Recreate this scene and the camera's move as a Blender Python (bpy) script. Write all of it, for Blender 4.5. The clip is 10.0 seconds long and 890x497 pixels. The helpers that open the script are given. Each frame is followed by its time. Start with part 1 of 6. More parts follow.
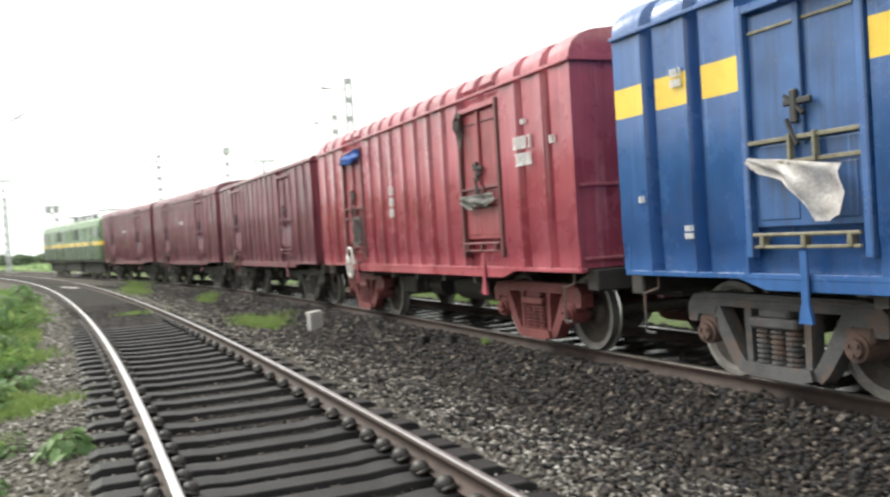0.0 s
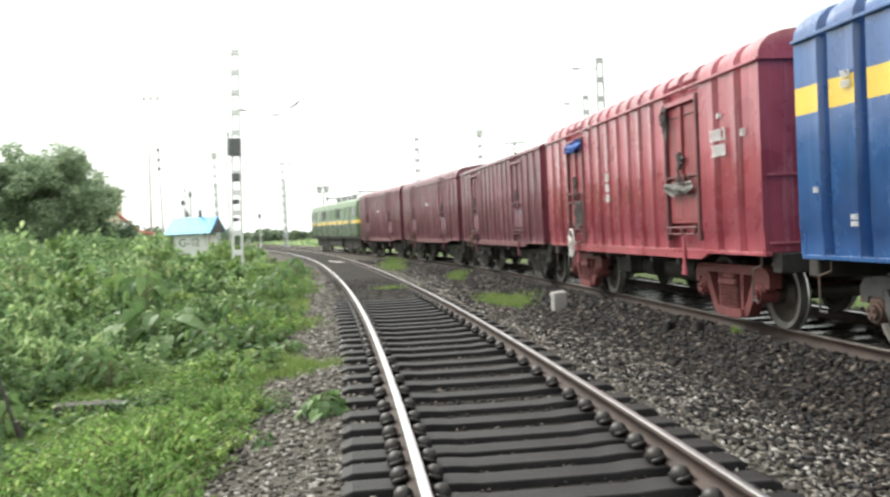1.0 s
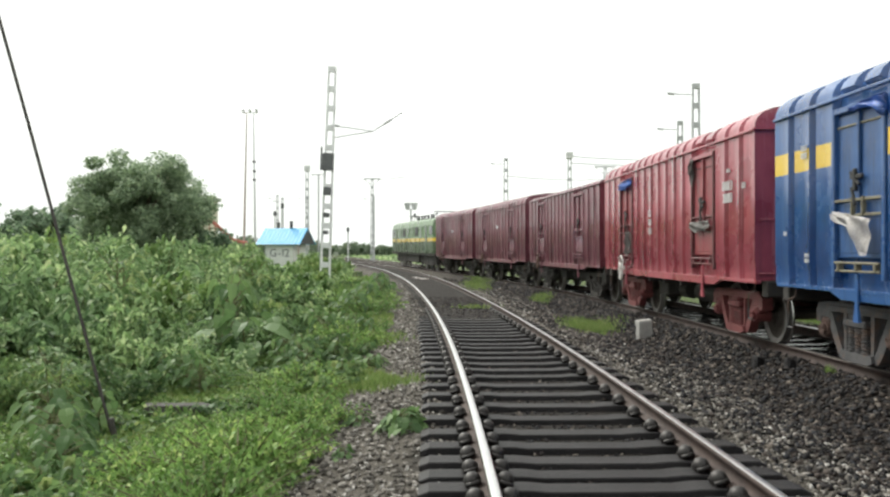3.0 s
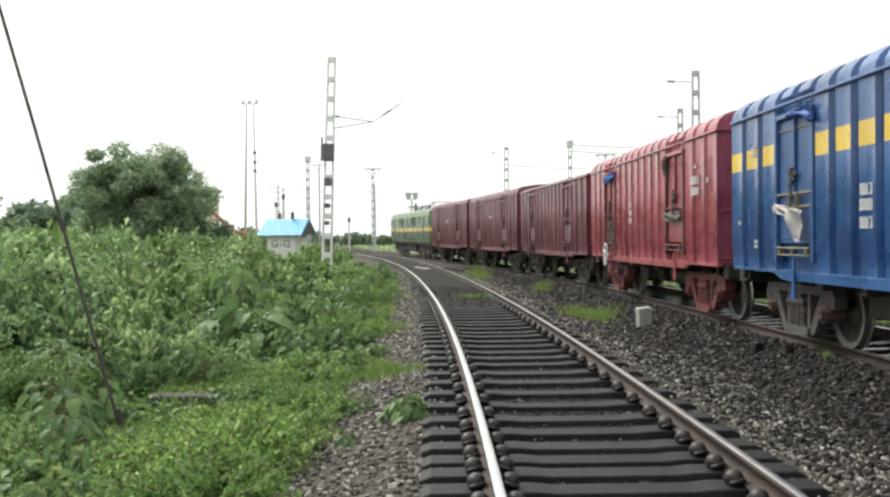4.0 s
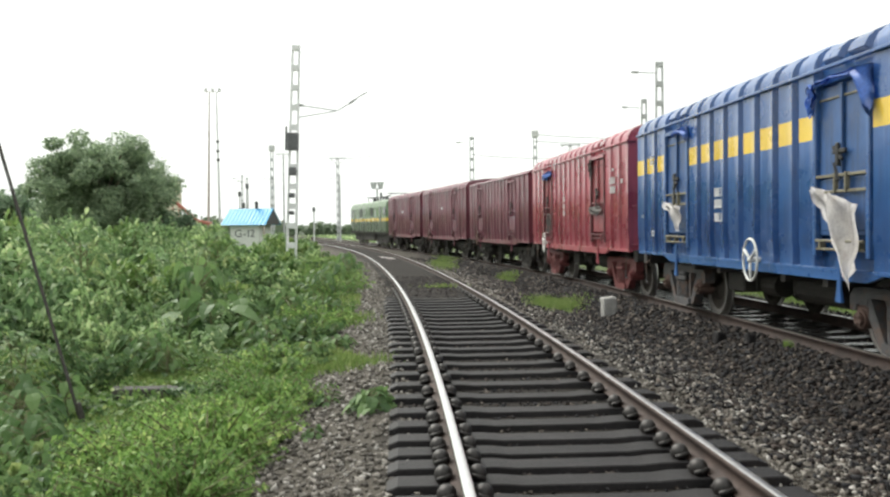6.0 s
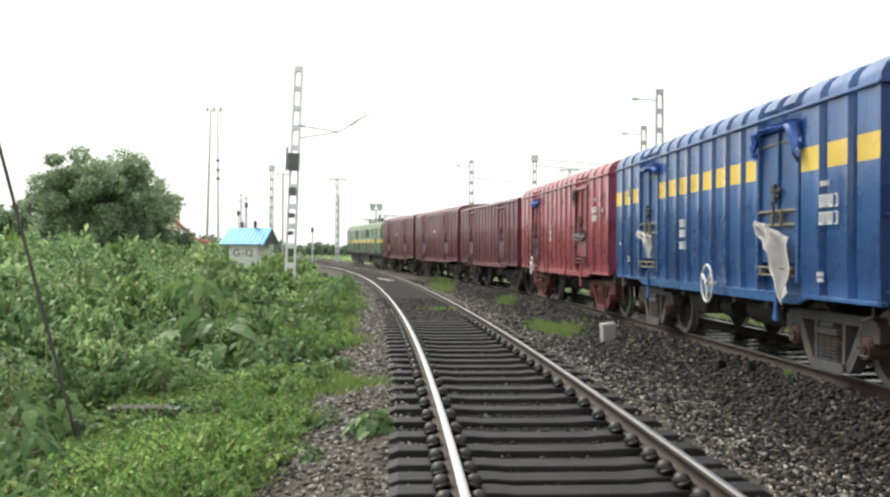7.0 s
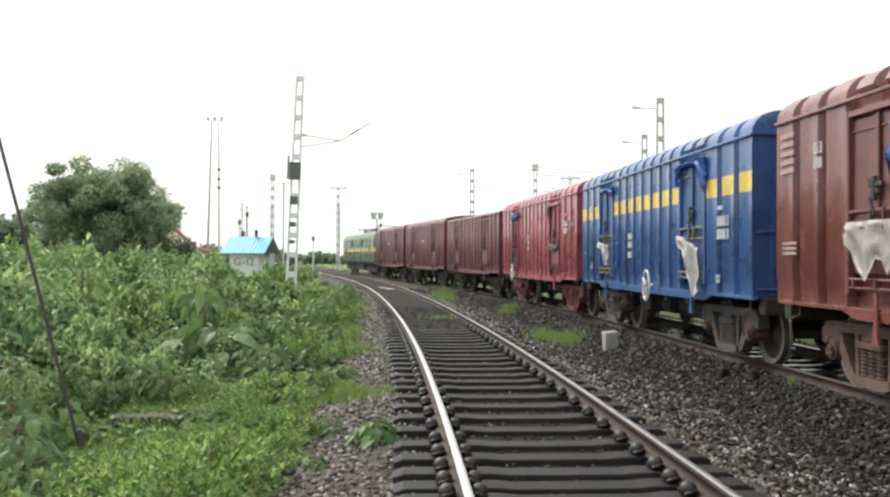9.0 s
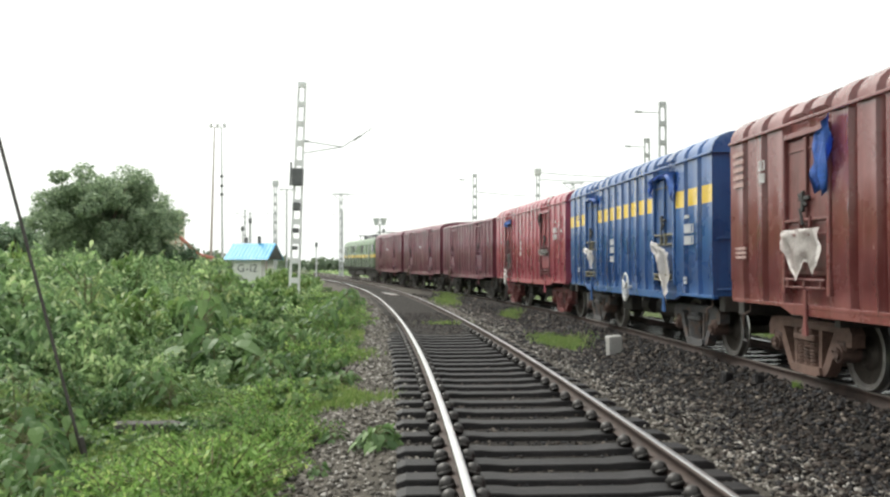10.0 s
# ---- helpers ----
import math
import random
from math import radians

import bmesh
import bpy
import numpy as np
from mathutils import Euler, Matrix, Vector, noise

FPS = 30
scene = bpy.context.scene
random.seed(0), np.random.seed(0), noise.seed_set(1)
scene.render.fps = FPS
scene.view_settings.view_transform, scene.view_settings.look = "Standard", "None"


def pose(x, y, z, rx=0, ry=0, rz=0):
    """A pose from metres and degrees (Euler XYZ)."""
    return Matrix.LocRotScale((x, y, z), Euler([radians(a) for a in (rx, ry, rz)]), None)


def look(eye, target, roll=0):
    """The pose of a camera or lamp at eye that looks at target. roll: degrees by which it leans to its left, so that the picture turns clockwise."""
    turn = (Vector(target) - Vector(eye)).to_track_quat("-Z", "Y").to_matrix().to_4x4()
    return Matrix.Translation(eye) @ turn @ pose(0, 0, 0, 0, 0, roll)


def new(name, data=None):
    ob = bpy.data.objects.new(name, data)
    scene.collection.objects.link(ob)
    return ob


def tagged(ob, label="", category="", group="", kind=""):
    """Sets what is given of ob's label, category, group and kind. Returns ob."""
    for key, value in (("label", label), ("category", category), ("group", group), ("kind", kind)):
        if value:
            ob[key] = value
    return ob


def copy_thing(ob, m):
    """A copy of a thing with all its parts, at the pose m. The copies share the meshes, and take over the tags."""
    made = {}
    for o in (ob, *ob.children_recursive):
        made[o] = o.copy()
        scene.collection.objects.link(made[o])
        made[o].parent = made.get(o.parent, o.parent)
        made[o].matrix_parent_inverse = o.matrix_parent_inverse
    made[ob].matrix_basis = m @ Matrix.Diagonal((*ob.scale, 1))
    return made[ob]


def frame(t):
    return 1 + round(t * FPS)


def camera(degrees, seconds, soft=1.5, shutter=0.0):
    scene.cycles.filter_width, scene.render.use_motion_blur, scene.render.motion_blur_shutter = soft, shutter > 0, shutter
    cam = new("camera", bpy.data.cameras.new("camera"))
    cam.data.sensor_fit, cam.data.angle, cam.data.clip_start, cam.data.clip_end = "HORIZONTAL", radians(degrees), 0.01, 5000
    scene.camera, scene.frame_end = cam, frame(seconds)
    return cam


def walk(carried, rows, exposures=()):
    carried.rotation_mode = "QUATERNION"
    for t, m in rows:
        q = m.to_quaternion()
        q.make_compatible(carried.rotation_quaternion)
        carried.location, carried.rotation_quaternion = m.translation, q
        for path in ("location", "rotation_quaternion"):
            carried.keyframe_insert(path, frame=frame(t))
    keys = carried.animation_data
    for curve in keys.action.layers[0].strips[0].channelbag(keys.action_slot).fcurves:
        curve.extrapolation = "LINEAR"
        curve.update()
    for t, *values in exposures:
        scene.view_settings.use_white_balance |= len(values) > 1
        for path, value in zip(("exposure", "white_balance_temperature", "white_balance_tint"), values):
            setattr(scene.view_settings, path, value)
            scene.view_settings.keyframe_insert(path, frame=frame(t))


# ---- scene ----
# ---- camera: a phone held at standing height beside the near track ----
cam = camera(54.27, 10.0, 2.4, 0.4)
VIEW = [  # seconds, x, y, z, pitch, roll, yaw
    (0, -0.006, 0.097, 1.513, -1.015, 3.45, -19.919),
    (0.5, 0.098, 0.125, 1.488, -0.433, 3.831, -11.60),
    (1, 0.080, 0.088, 1.499, -1.373, 2.588, -3.531),
    (1.5, 0.116, 0.004, 1.527, -1.117, 0.042, -0.142),
    (2, 0.095, -0.009, 1.514, 0.092, -0.805, 0.396),
    (2.5, 0.069, 0.094, 1.512, 0.244, -0.553, 1.485),
    (4, 0.084, -0.053, 1.521, -0.661, 0.563, 2.180),
    (4.5, 0.103, -0.037, 1.509, -0.998, -0.213, 0.174),
    (5, 0.107, -0.033, 1.514, -2.100, -0.581, -0.229),
    (6.5, 0.044, -0.022, 1.543, -0.627, 0.955, -0.032),
    (7, 0.023, -0.017, 1.543, 0.116, -0.407, -0.247),
    (7.5, 0.014, -0.012, 1.541, 0.401, 0.564, -0.619),
    (8, 0.002, -0.017, 1.537, 0.450, 0.075, -0.565),
    (8.5, -0.004, -0.020, 1.531, 0.268, 0.297, -0.641),
    (9, -0.011, -0.016, 1.540, 0.692, -0.335, -0.214),
    (9.5, -0.016, -0.025, 1.546, 1.113, -0.395, -0.646),
    (10, 0.000, 0.000, 1.534, 1.048, 0.000, 0.000),
]
walk(cam, [(t, pose(x, y, z, 90 + p, r, w)) for t, x, y, z, p, r, w in VIEW],
     exposures=[(0, 1.16, 6560, 6), (0.5, 1.14, 6560, 6), (1, 1.17, 6560, 6), (1.5, 1.15, 6560, 6), (2, 0.74, 6560, 6), (2.5, 0.72, 6560, 6), (5, 0.74, 6560, 6), (7.5, 0.80, 6560, 6), (10, 0.80, 6560, 6)])

# ---- overcast daylight ----
SUN_AZ, SUN_EL = radians(-42), radians(44)   # azimuth from ahead, to the left
world = bpy.data.worlds.new("overcast_sky")
scene.world = world
world.use_nodes = True
wn, wl = world.node_tree.nodes, world.node_tree.links
wn.clear()
sky = wn.new("ShaderNodeTexSky")
sky.sky_type = "NISHITA"
sky.sun_disc = False
sky.sun_elevation, sky.sun_rotation = SUN_EL, SUN_AZ
sky.air_density, sky.dust_density, sky.ozone_density = 1.0, 6.0, 1.0
haze = wn.new("ShaderNodeTexNoise")      # soft, nearly even cloud
haze.inputs["Scale"].default_value, haze.inputs["Detail"].default_value = 1.6, 3.0
cloud = wn.new("ShaderNodeValToRGB")
cloud.color_ramp.elements[0].position, cloud.color_ramp.elements[1].position = 0.3, 0.75
cloud.color_ramp.elements[0].color, cloud.color_ramp.elements[1].color = (8.2, 8.4, 8.25, 1), (8.85, 8.95, 8.75, 1)
wl.new(haze.outputs["Fac"], cloud.inputs[0])
cover = wn.new("ShaderNodeMixRGB")
cover.inputs[0].default_value = 0.94
back = wn.new("ShaderNodeBackground")
back.inputs[1].default_value = 0.088
wout = wn.new("ShaderNodeOutputWorld")
wl.new(sky.outputs[0], cover.inputs[1])
wl.new(cloud.outputs[0], cover.inputs[2])
wl.new(cover.outputs[0], back.inputs[0])
wl.new(back.outputs[0], wout.inputs[0])
sun = new("sun", bpy.data.lights.new("sun", "SUN"))
sun.data.energy, sun.data.angle, sun.data.color = 2.3, radians(30), (1.0, 0.97, 0.92)
sun.matrix_world = look((60 * math.sin(SUN_AZ) * math.cos(SUN_EL), 60 * math.cos(SUN_AZ) * math.cos(SUN_EL), 60 * math.sin(SUN_EL)), (0, 0, 0))


# ---- materials ----
def node_mat(name):
    m = bpy.data.materials.new(name)
    m.use_nodes = True
    n = m.node_tree.nodes
    return m, n, m.node_tree.links, n["Principled BSDF"]


def noise_node(n, l, scale, detail=4.0, rough=0.6, coord=None):
    t = n.new("ShaderNodeTexNoise")
    t.inputs["Scale"].default_value = scale
    t.inputs["Detail"].default_value = detail
    t.inputs["Roughness"].default_value = rough
    if coord is None:
        coord = n.new("ShaderNodeTexCoord").outputs["Object"]
    l.new(coord, t.inputs["Vector"])
    return t.outputs["Fac"]


def ramp(n, l, fac, stops):
    r = n.new("ShaderNodeValToRGB")
    while len(r.color_ramp.elements) < len(stops):
        r.color_ramp.elements.new(0.5)
    for e, (p, c) in zip(r.color_ramp.elements, stops):
        e.position, e.color = p, (c[0], c[1], c[2], 1)
    l.new(fac, r.inputs[0])
    return r.outputs[0]


def mix(n, l, fac, a, b, mode="MIX"):
    m = n.new("ShaderNodeMixRGB")
    m.blend_type = mode
    for sock, v in zip(m.inputs, (fac, a, b)):
        if isinstance(v, (int, float)):
            sock.default_value = v
        elif isinstance(v, tuple):
            sock.default_value = (*v, 1)
        else:
            l.new(v, sock)
    return m.outputs[0]


def bump(n, l, b, height, strength, dist):
    k = n.new("ShaderNodeBump")
    k.inputs["Strength"].default_value, k.inputs["Distance"].default_value = strength, dist
    l.new(height, k.inputs["Height"])
    l.new(k.outputs[0], b.inputs["Normal"])


def surface(name, c1, c2, scale=6.0, fine=60.0, rough=0.8, metal=0.0, relief=0.004, stain=None, stain_at=0.58, per=0.0, spec=0.5):
    """Two-scale mottled surface; stain: a third colour in patches; per: brightness spread from piece to piece."""
    m, n, l, b = node_mat(name)
    co = n.new("ShaderNodeTexCoord").outputs["Object"]
    big, small = noise_node(n, l, scale, 5, 0.6, co), noise_node(n, l, fine, 3, 0.6, co)
    col = ramp(n, l, big, [(0.35, c1), (0.65, c2)])
    col = mix(n, l, 0.35, col, ramp(n, l, small, [(0.3, tuple(v * 0.6 for v in c1)), (0.7, tuple(min(1, v * 1.35) for v in c2))]))
    if stain:
        other = noise_node(n, l, scale * 0.6, 8, 0.7, co)
        col = mix(n, l, ramp(n, l, other, [(stain_at, (0, 0, 0)), (stain_at + 0.1, (0.8, 0.8, 0.8))]), col, stain)
    if per:
        info = n.new("ShaderNodeObjectInfo").outputs["Random"]
        col = mix(n, l, 1.0, col, ramp(n, l, info, [(0.0, (1 - per,) * 3), (1.0, (1.0,) * 3)]), "MULTIPLY")
    l.new(col, b.inputs["Base Color"])
    b.inputs["Roughness"].default_value, b.inputs["Metallic"].default_value = rough, metal
    b.inputs["Specular IOR Level"].default_value = spec
    bump(n, l, b, small, 0.6, relief)
    return m


def wagon_paint(name, c, rust, fade, rough=0.27, streak=0.6, pale=0.0, coat=0.5):
    """Weathered gloss paint: sun-faded patches, vertical rain streaks, rust and dust near scratches; pale: thin streaks
    of fade and painted highlight.
    """
    m, n, l, b = node_mat(name)
    co = n.new("ShaderNodeTexCoord").outputs["Object"]
    mp = n.new("ShaderNodeMapping")
    mp.inputs["Scale"].default_value = (7.0, 7.0, 0.5)
    l.new(co, mp.inputs["Vector"])
    runs = noise_node(n, l, 1.6, 5, 0.6, mp.outputs[0])
    patch, fine = noise_node(n, l, 1.1, 6, 0.62, co), noise_node(n, l, 28.0, 5, 0.65, co)
    col = ramp(n, l, patch, [(0.3, tuple(v * 0.82 for v in c)), (0.7, fade)])
    col = mix(n, l, ramp(n, l, runs, [(0.5, (0, 0, 0)), (0.75, (streak,) * 3)]), col, tuple(v * 0.45 + 0.02 for v in c))
    if pale:
        # pale vertical streaks: fade lines, and gloss highlights put into the colour
        thin = n.new("ShaderNodeMapping")
        thin.inputs["Scale"].default_value = (16.0, 16.0, 0.35)
        thin.inputs["Location"].default_value = (3.1, 1.7, 0.4)
        l.new(co, thin.inputs["Vector"])
        gloss_streaks = noise_node(n, l, 1.3, 4, 0.6, thin.outputs[0])
        col = mix(n, l, ramp(n, l, gloss_streaks, [(0.62 - 0.06 * pale, (0, 0, 0)), (0.72 - 0.06 * pale, (pale,) * 3)]), col, tuple(min(0.6, v * 1.5 + 0.14) for v in fade))
    col = mix(n, l, ramp(n, l, fine, [(0.62, (0, 0, 0)), (0.72, (0.55,) * 3)]), col, rust)
    l.new(col, b.inputs["Base Color"])
    l.new(ramp(n, l, patch, [(0.3, (rough - 0.1,) * 3), (0.7, (rough + 0.15,) * 3)]), b.inputs["Roughness"])
    b.inputs["Coat Weight"].default_value, b.inputs["Coat Roughness"].default_value = coat, 0.16
    bump(n, l, b, noise_node(n, l, 3.0, 3, 0.5, co), 0.35, 0.03)
    return m


def leaf_mat(name, lo, hi, old):
    m, n, l, b = node_mat(name)
    rnd = n.new("ShaderNodeNewGeometry").outputs["Random Per Island"]
    col = ramp(n, l, rnd, [(0.0, lo), (0.75, hi), (1.0, old)])
    per = n.new("ShaderNodeObjectInfo").outputs["Random"]
    col = mix(n, l, 1.0, col, ramp(n, l, per, [(0.0, (0.6, 0.68, 0.62)), (0.6, (1.05, 1.05, 1.0)), (1.0, (1.5, 1.4, 1.3))]), "MULTIPLY")
    l.new(col, b.inputs["Base Color"])
    b.inputs["Roughness"].default_value = 0.5
    b.inputs["Specular IOR Level"].default_value = 0.25
    tr = n.new("ShaderNodeBsdfTranslucent")
    l.new(col, tr.inputs["Color"])
    ms = n.new("ShaderNodeMixShader")
    ms.inputs[0].default_value = 0.4
    l.new(b.outputs[0], ms.inputs[1])
    l.new(tr.outputs[0], ms.inputs[2])
    l.new(ms.outputs[0], n["Material Output"].inputs[0])
    return m


def stone_mat(name, stops, rough=0.75):
    m, n, l, b = node_mat(name)
    rnd = n.new("ShaderNodeNewGeometry").outputs["Random Per Island"]
    fine = noise_node(n, l, 70.0, 3)
    col = mix(n, l, 0.5, ramp(n, l, rnd, stops), ramp(n, l, fine, [(0.3, (0.35,) * 3), (0.7, (1.0,) * 3)]), "MULTIPLY")
    l.new(col, b.inputs["Base Color"])
    b.inputs["Roughness"].default_value = rough
    b.inputs["Specular IOR Level"].default_value = 0.22
    bump(n, l, b, fine, 0.4, 0.004)
    return m


BLUE = wagon_paint("blue_wagon_paint", (0.020, 0.078, 0.255), (0.10, 0.07, 0.06), (0.040, 0.125, 0.35), pale=0.3)
BLUE_DOOR = wagon_paint("grimy_blue_door_paint", (0.018, 0.062, 0.19), (0.26, 0.22, 0.05), (0.035, 0.11, 0.30), rough=0.4, streak=0.9, pale=0.3, coat=0.2)
RED_DOOR = wagon_paint("grimy_red_door_paint", (0.22, 0.030, 0.042), (0.035, 0.03, 0.025), (0.33, 0.07, 0.085), rough=0.4, streak=0.9, pale=0.4, coat=0.2)
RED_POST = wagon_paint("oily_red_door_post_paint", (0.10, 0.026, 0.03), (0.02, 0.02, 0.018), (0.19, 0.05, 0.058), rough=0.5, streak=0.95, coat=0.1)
MAROON_DOOR = wagon_paint("grimy_maroon_door_paint", (0.13, 0.036, 0.034), (0.03, 0.025, 0.022), (0.19, 0.066, 0.062), rough=0.4, streak=0.9, pale=0.4, coat=0.2)
YELLOW = wagon_paint("yellow_band_paint", (0.72, 0.47, 0.03), (0.25, 0.17, 0.05), (0.80, 0.55, 0.05), streak=0.15)
# red's fade colour is sun-fading plus haze, mixed in as a paler pink
RED = wagon_paint("red_wagon_paint", (0.31, 0.042, 0.066), (0.10, 0.05, 0.045), (0.44, 0.10, 0.135), pale=0.45)
MAROON = wagon_paint("maroon_wagon_paint", (0.18, 0.044, 0.043), (0.10, 0.05, 0.04), (0.24, 0.082, 0.08), pale=0.3)
BROWN = wagon_paint("brown_wagon_paint", (0.122, 0.026, 0.043), (0.06, 0.035, 0.035), (0.20, 0.057, 0.083), rough=0.38, streak=0.8, pale=0.95, coat=0.3)
STEEL = surface("black_underframe_steel", (0.018, 0.017, 0.016), (0.045, 0.038, 0.033), 5, 60, 0.7, 0.0, 0.003, (0.09, 0.06, 0.045), 0.62)
BOGIE_GREY = surface("dusty_grey_cast_steel", (0.045, 0.044, 0.047), (0.095, 0.092, 0.096), 5, 50, 0.75, 0.0, 0.003, (0.13, 0.08, 0.06), 0.52)
BOGIE_RED = surface("red_painted_cast_steel", (0.10, 0.024, 0.026), (0.185, 0.05, 0.05), 5, 50, 0.6, 0.0, 0.003, (0.07, 0.04, 0.035), 0.58)
BOGIE_BROWN = surface("rusty_brown_cast_steel", (0.07, 0.04, 0.032), (0.17, 0.10, 0.078), 5, 50, 0.75, 0.0, 0.003, (0.05, 0.035, 0.03), 0.58)
AXLE_IRON = surface("rusty_dark_axle_box", (0.055, 0.036, 0.031), (0.13, 0.075, 0.06), 7, 50, 0.75, 0.0, 0.003, (0.035, 0.03, 0.03), 0.52)
WHEEL = surface("worn_wheel_steel", (0.035, 0.03, 0.027), (0.085, 0.07, 0.06), 4, 50, 0.6, 0.3, 0.002, (0.09, 0.06, 0.045), 0.55)
RIM = surface("dusty_pale_wheel_rim", (0.17, 0.155, 0.145), (0.31, 0.29, 0.275), 7, 50, 0.6, 0.0, 0.002)
TREAD = surface("polished_wheel_tread", (0.42, 0.41, 0.40), (0.55, 0.54, 0.53), 6, 60, 0.3, 0.9, 0.001)
RAIL_SIDE = surface("rusty_rail_side", (0.024, 0.015, 0.013), (0.070, 0.044, 0.036), 5, 80, 0.75, 0.0, 0.002)
RAIL_TOP = surface("polished_rail_head", (0.62, 0.62, 0.63), (0.78, 0.78, 0.78), 3, 60, 0.28, 0.9, 0.0005)
RAIL_WORN = surface("scuffed_rail_head", (0.34, 0.33, 0.33), (0.50, 0.49, 0.49), 3, 60, 0.36, 0.85, 0.0005, (0.16, 0.12, 0.10), 0.62)
RAIL_DULL = surface("dull_rail_head", (0.11, 0.095, 0.085), (0.2, 0.18, 0.165), 3, 60, 0.45, 0.5, 0.0005)
SLEEPER = surface("weathered_dark_concrete", (0.011, 0.010, 0.011), (0.029, 0.0265, 0.0275), 2.5, 45, 0.58, 0.0, 0.006, (0.07, 0.064, 0.062), 0.60, 0.45, 0.22)
SLEEPER_WET = surface("wet_dark_concrete", (0.012, 0.011, 0.011), (0.03, 0.028, 0.027), 2.5, 45, 0.25, 0.0, 0.003, (0.07, 0.065, 0.06), 0.62, 0.4)
# mossy concrete, its base darkened to carry the shadow among the weeds
OLD_CONCRETE = surface("mossy_old_concrete", (0.032, 0.03, 0.026), (0.07, 0.065, 0.057), 4, 40, 0.85, 0.0, 0.006, (0.05, 0.06, 0.03), 0.56)
CLIP = surface("greasy_rail_clip_iron", (0.012, 0.011, 0.011), (0.035, 0.03, 0.028), 20, 90, 0.5, 0.3, 0.002)
CONCRETE = surface("pale_concrete", (0.30, 0.29, 0.275), (0.46, 0.45, 0.43), 4, 40, 0.85, 0.0, 0.004, (0.26, 0.25, 0.23), 0.6)
# mast steel and grey poles are paler than bare, haze and glare coloured in
GALV = surface("galvanised_mast_steel", (0.74, 0.75, 0.76), (0.84, 0.85, 0.86), 3, 40, 0.5, 0.0, 0.002, (0.5, 0.48, 0.46), 0.66)
GREY_POLE = surface("grey_painted_pole", (0.55, 0.56, 0.57), (0.68, 0.69, 0.70), 3, 40, 0.6, 0.0, 0.002)
RUST_POLE = surface("rusty_pole", (0.34, 0.27, 0.25), (0.46, 0.38, 0.35), 3, 40, 0.7, 0.0, 0.002)
DARK_BOX = surface("dark_grey_enamel", (0.03, 0.032, 0.035), (0.06, 0.062, 0.066), 4, 40, 0.5)
# the dark enamel again, lightened in colour to stand for haze at distance
DARK_BOX_HAZED = surface("grey_equipment_enamel", (0.08, 0.083, 0.088), (0.14, 0.145, 0.15), 4, 40, 0.5)
STAY = surface("dark_iron_stay", (0.03, 0.028, 0.027), (0.07, 0.06, 0.055), 8, 60, 0.65)
ROOF_BLUE = surface("sky_blue_sheet_roof", (0.05, 0.33, 0.62), (0.09, 0.43, 0.72), 2.5, 30, 0.45, 0.0, 0.004, (0.22, 0.40, 0.52), 0.64)
WHITEWASH = surface("stained_whitewash", (0.82, 0.82, 0.80), (0.90, 0.90, 0.88), 2.5, 30, 0.85, 0.0, 0.004, (0.45, 0.44, 0.40), 0.62)
INK = surface("faded_black_sign_paint", (0.10, 0.10, 0.11), (0.2, 0.2, 0.21), 6, 60, 0.8)
CREAM = surface("cream_plaster", (0.52, 0.48, 0.36), (0.66, 0.62, 0.48), 1.2, 20, 0.85, 0.0, 0.004, (0.36, 0.32, 0.25), 0.6)
BRICK_RED = surface("faded_red_rail_paint", (0.38, 0.12, 0.09), (0.5, 0.19, 0.14), 3, 30, 0.7)
STRIPE = surface("worn_pinkish_stripe_paint", (0.30, 0.17, 0.16), (0.46, 0.33, 0.31), 12, 60, 0.6, 0.0, 0.0005, (0.20, 0.06, 0.055), 0.55)
STENCIL = surface("white_stencil_paint", (0.55, 0.55, 0.56), (0.75, 0.75, 0.76), 12, 60, 0.6, 0.0, 0.0005)
LOCO_GREEN = wagon_paint("pale_green_loco_paint", (0.075, 0.15, 0.058), (0.08, 0.11, 0.06), (0.12, 0.215, 0.085), streak=0.2, coat=0.05)
LOCO_DARK = wagon_paint("dark_green_loco_paint", (0.045, 0.075, 0.045), (0.07, 0.08, 0.06), (0.07, 0.105, 0.05), streak=0.25, coat=0.05)
GLASS = surface("dark_window_glass", (0.015, 0.018, 0.02), (0.03, 0.034, 0.036), 3, 20, 0.12)
LAMP_WHITE = surface("white_lamp_casing", (0.6, 0.6, 0.6), (0.75, 0.75, 0.75), 3, 30, 0.5)
YARD_STEEL = surface("dull_grey_yard_steel", (0.40, 0.41, 0.42), (0.52, 0.53, 0.54), 3, 40, 0.6, 0.0, 0.002, (0.30, 0.27, 0.25), 0.62)
BARK = surface("grey_brown_bark", (0.07, 0.055, 0.04), (0.14, 0.11, 0.085), 6, 40, 0.9, 0.0, 0.02)
STEM = surface("green_brown_stem", (0.09, 0.11, 0.04), (0.16, 0.15, 0.07), 10, 60, 0.7)
# shrub leaves lightened and greyed: some haze is put into the colour
LEAF_BUSH = leaf_mat("shrub_leaf", (0.10, 0.165, 0.072), (0.30, 0.44, 0.205), (0.52, 0.60, 0.35))
LEAF_LIGHT = leaf_mat("young_leaf", (0.085, 0.155, 0.045), (0.18, 0.28, 0.095), (0.30, 0.36, 0.15))
LEAF_LIME = leaf_mat("lime_weed_leaf", (0.105, 0.20, 0.05), (0.22, 0.36, 0.115), (0.35, 0.44, 0.16))
LEAF_BROAD = leaf_mat("broad_leaf", (0.07, 0.125, 0.05), (0.15, 0.245, 0.10), (0.27, 0.33, 0.14))
LEAF_GRASS = leaf_mat("grass_blade", (0.125, 0.20, 0.055), (0.215, 0.30, 0.098), (0.33, 0.345, 0.16))
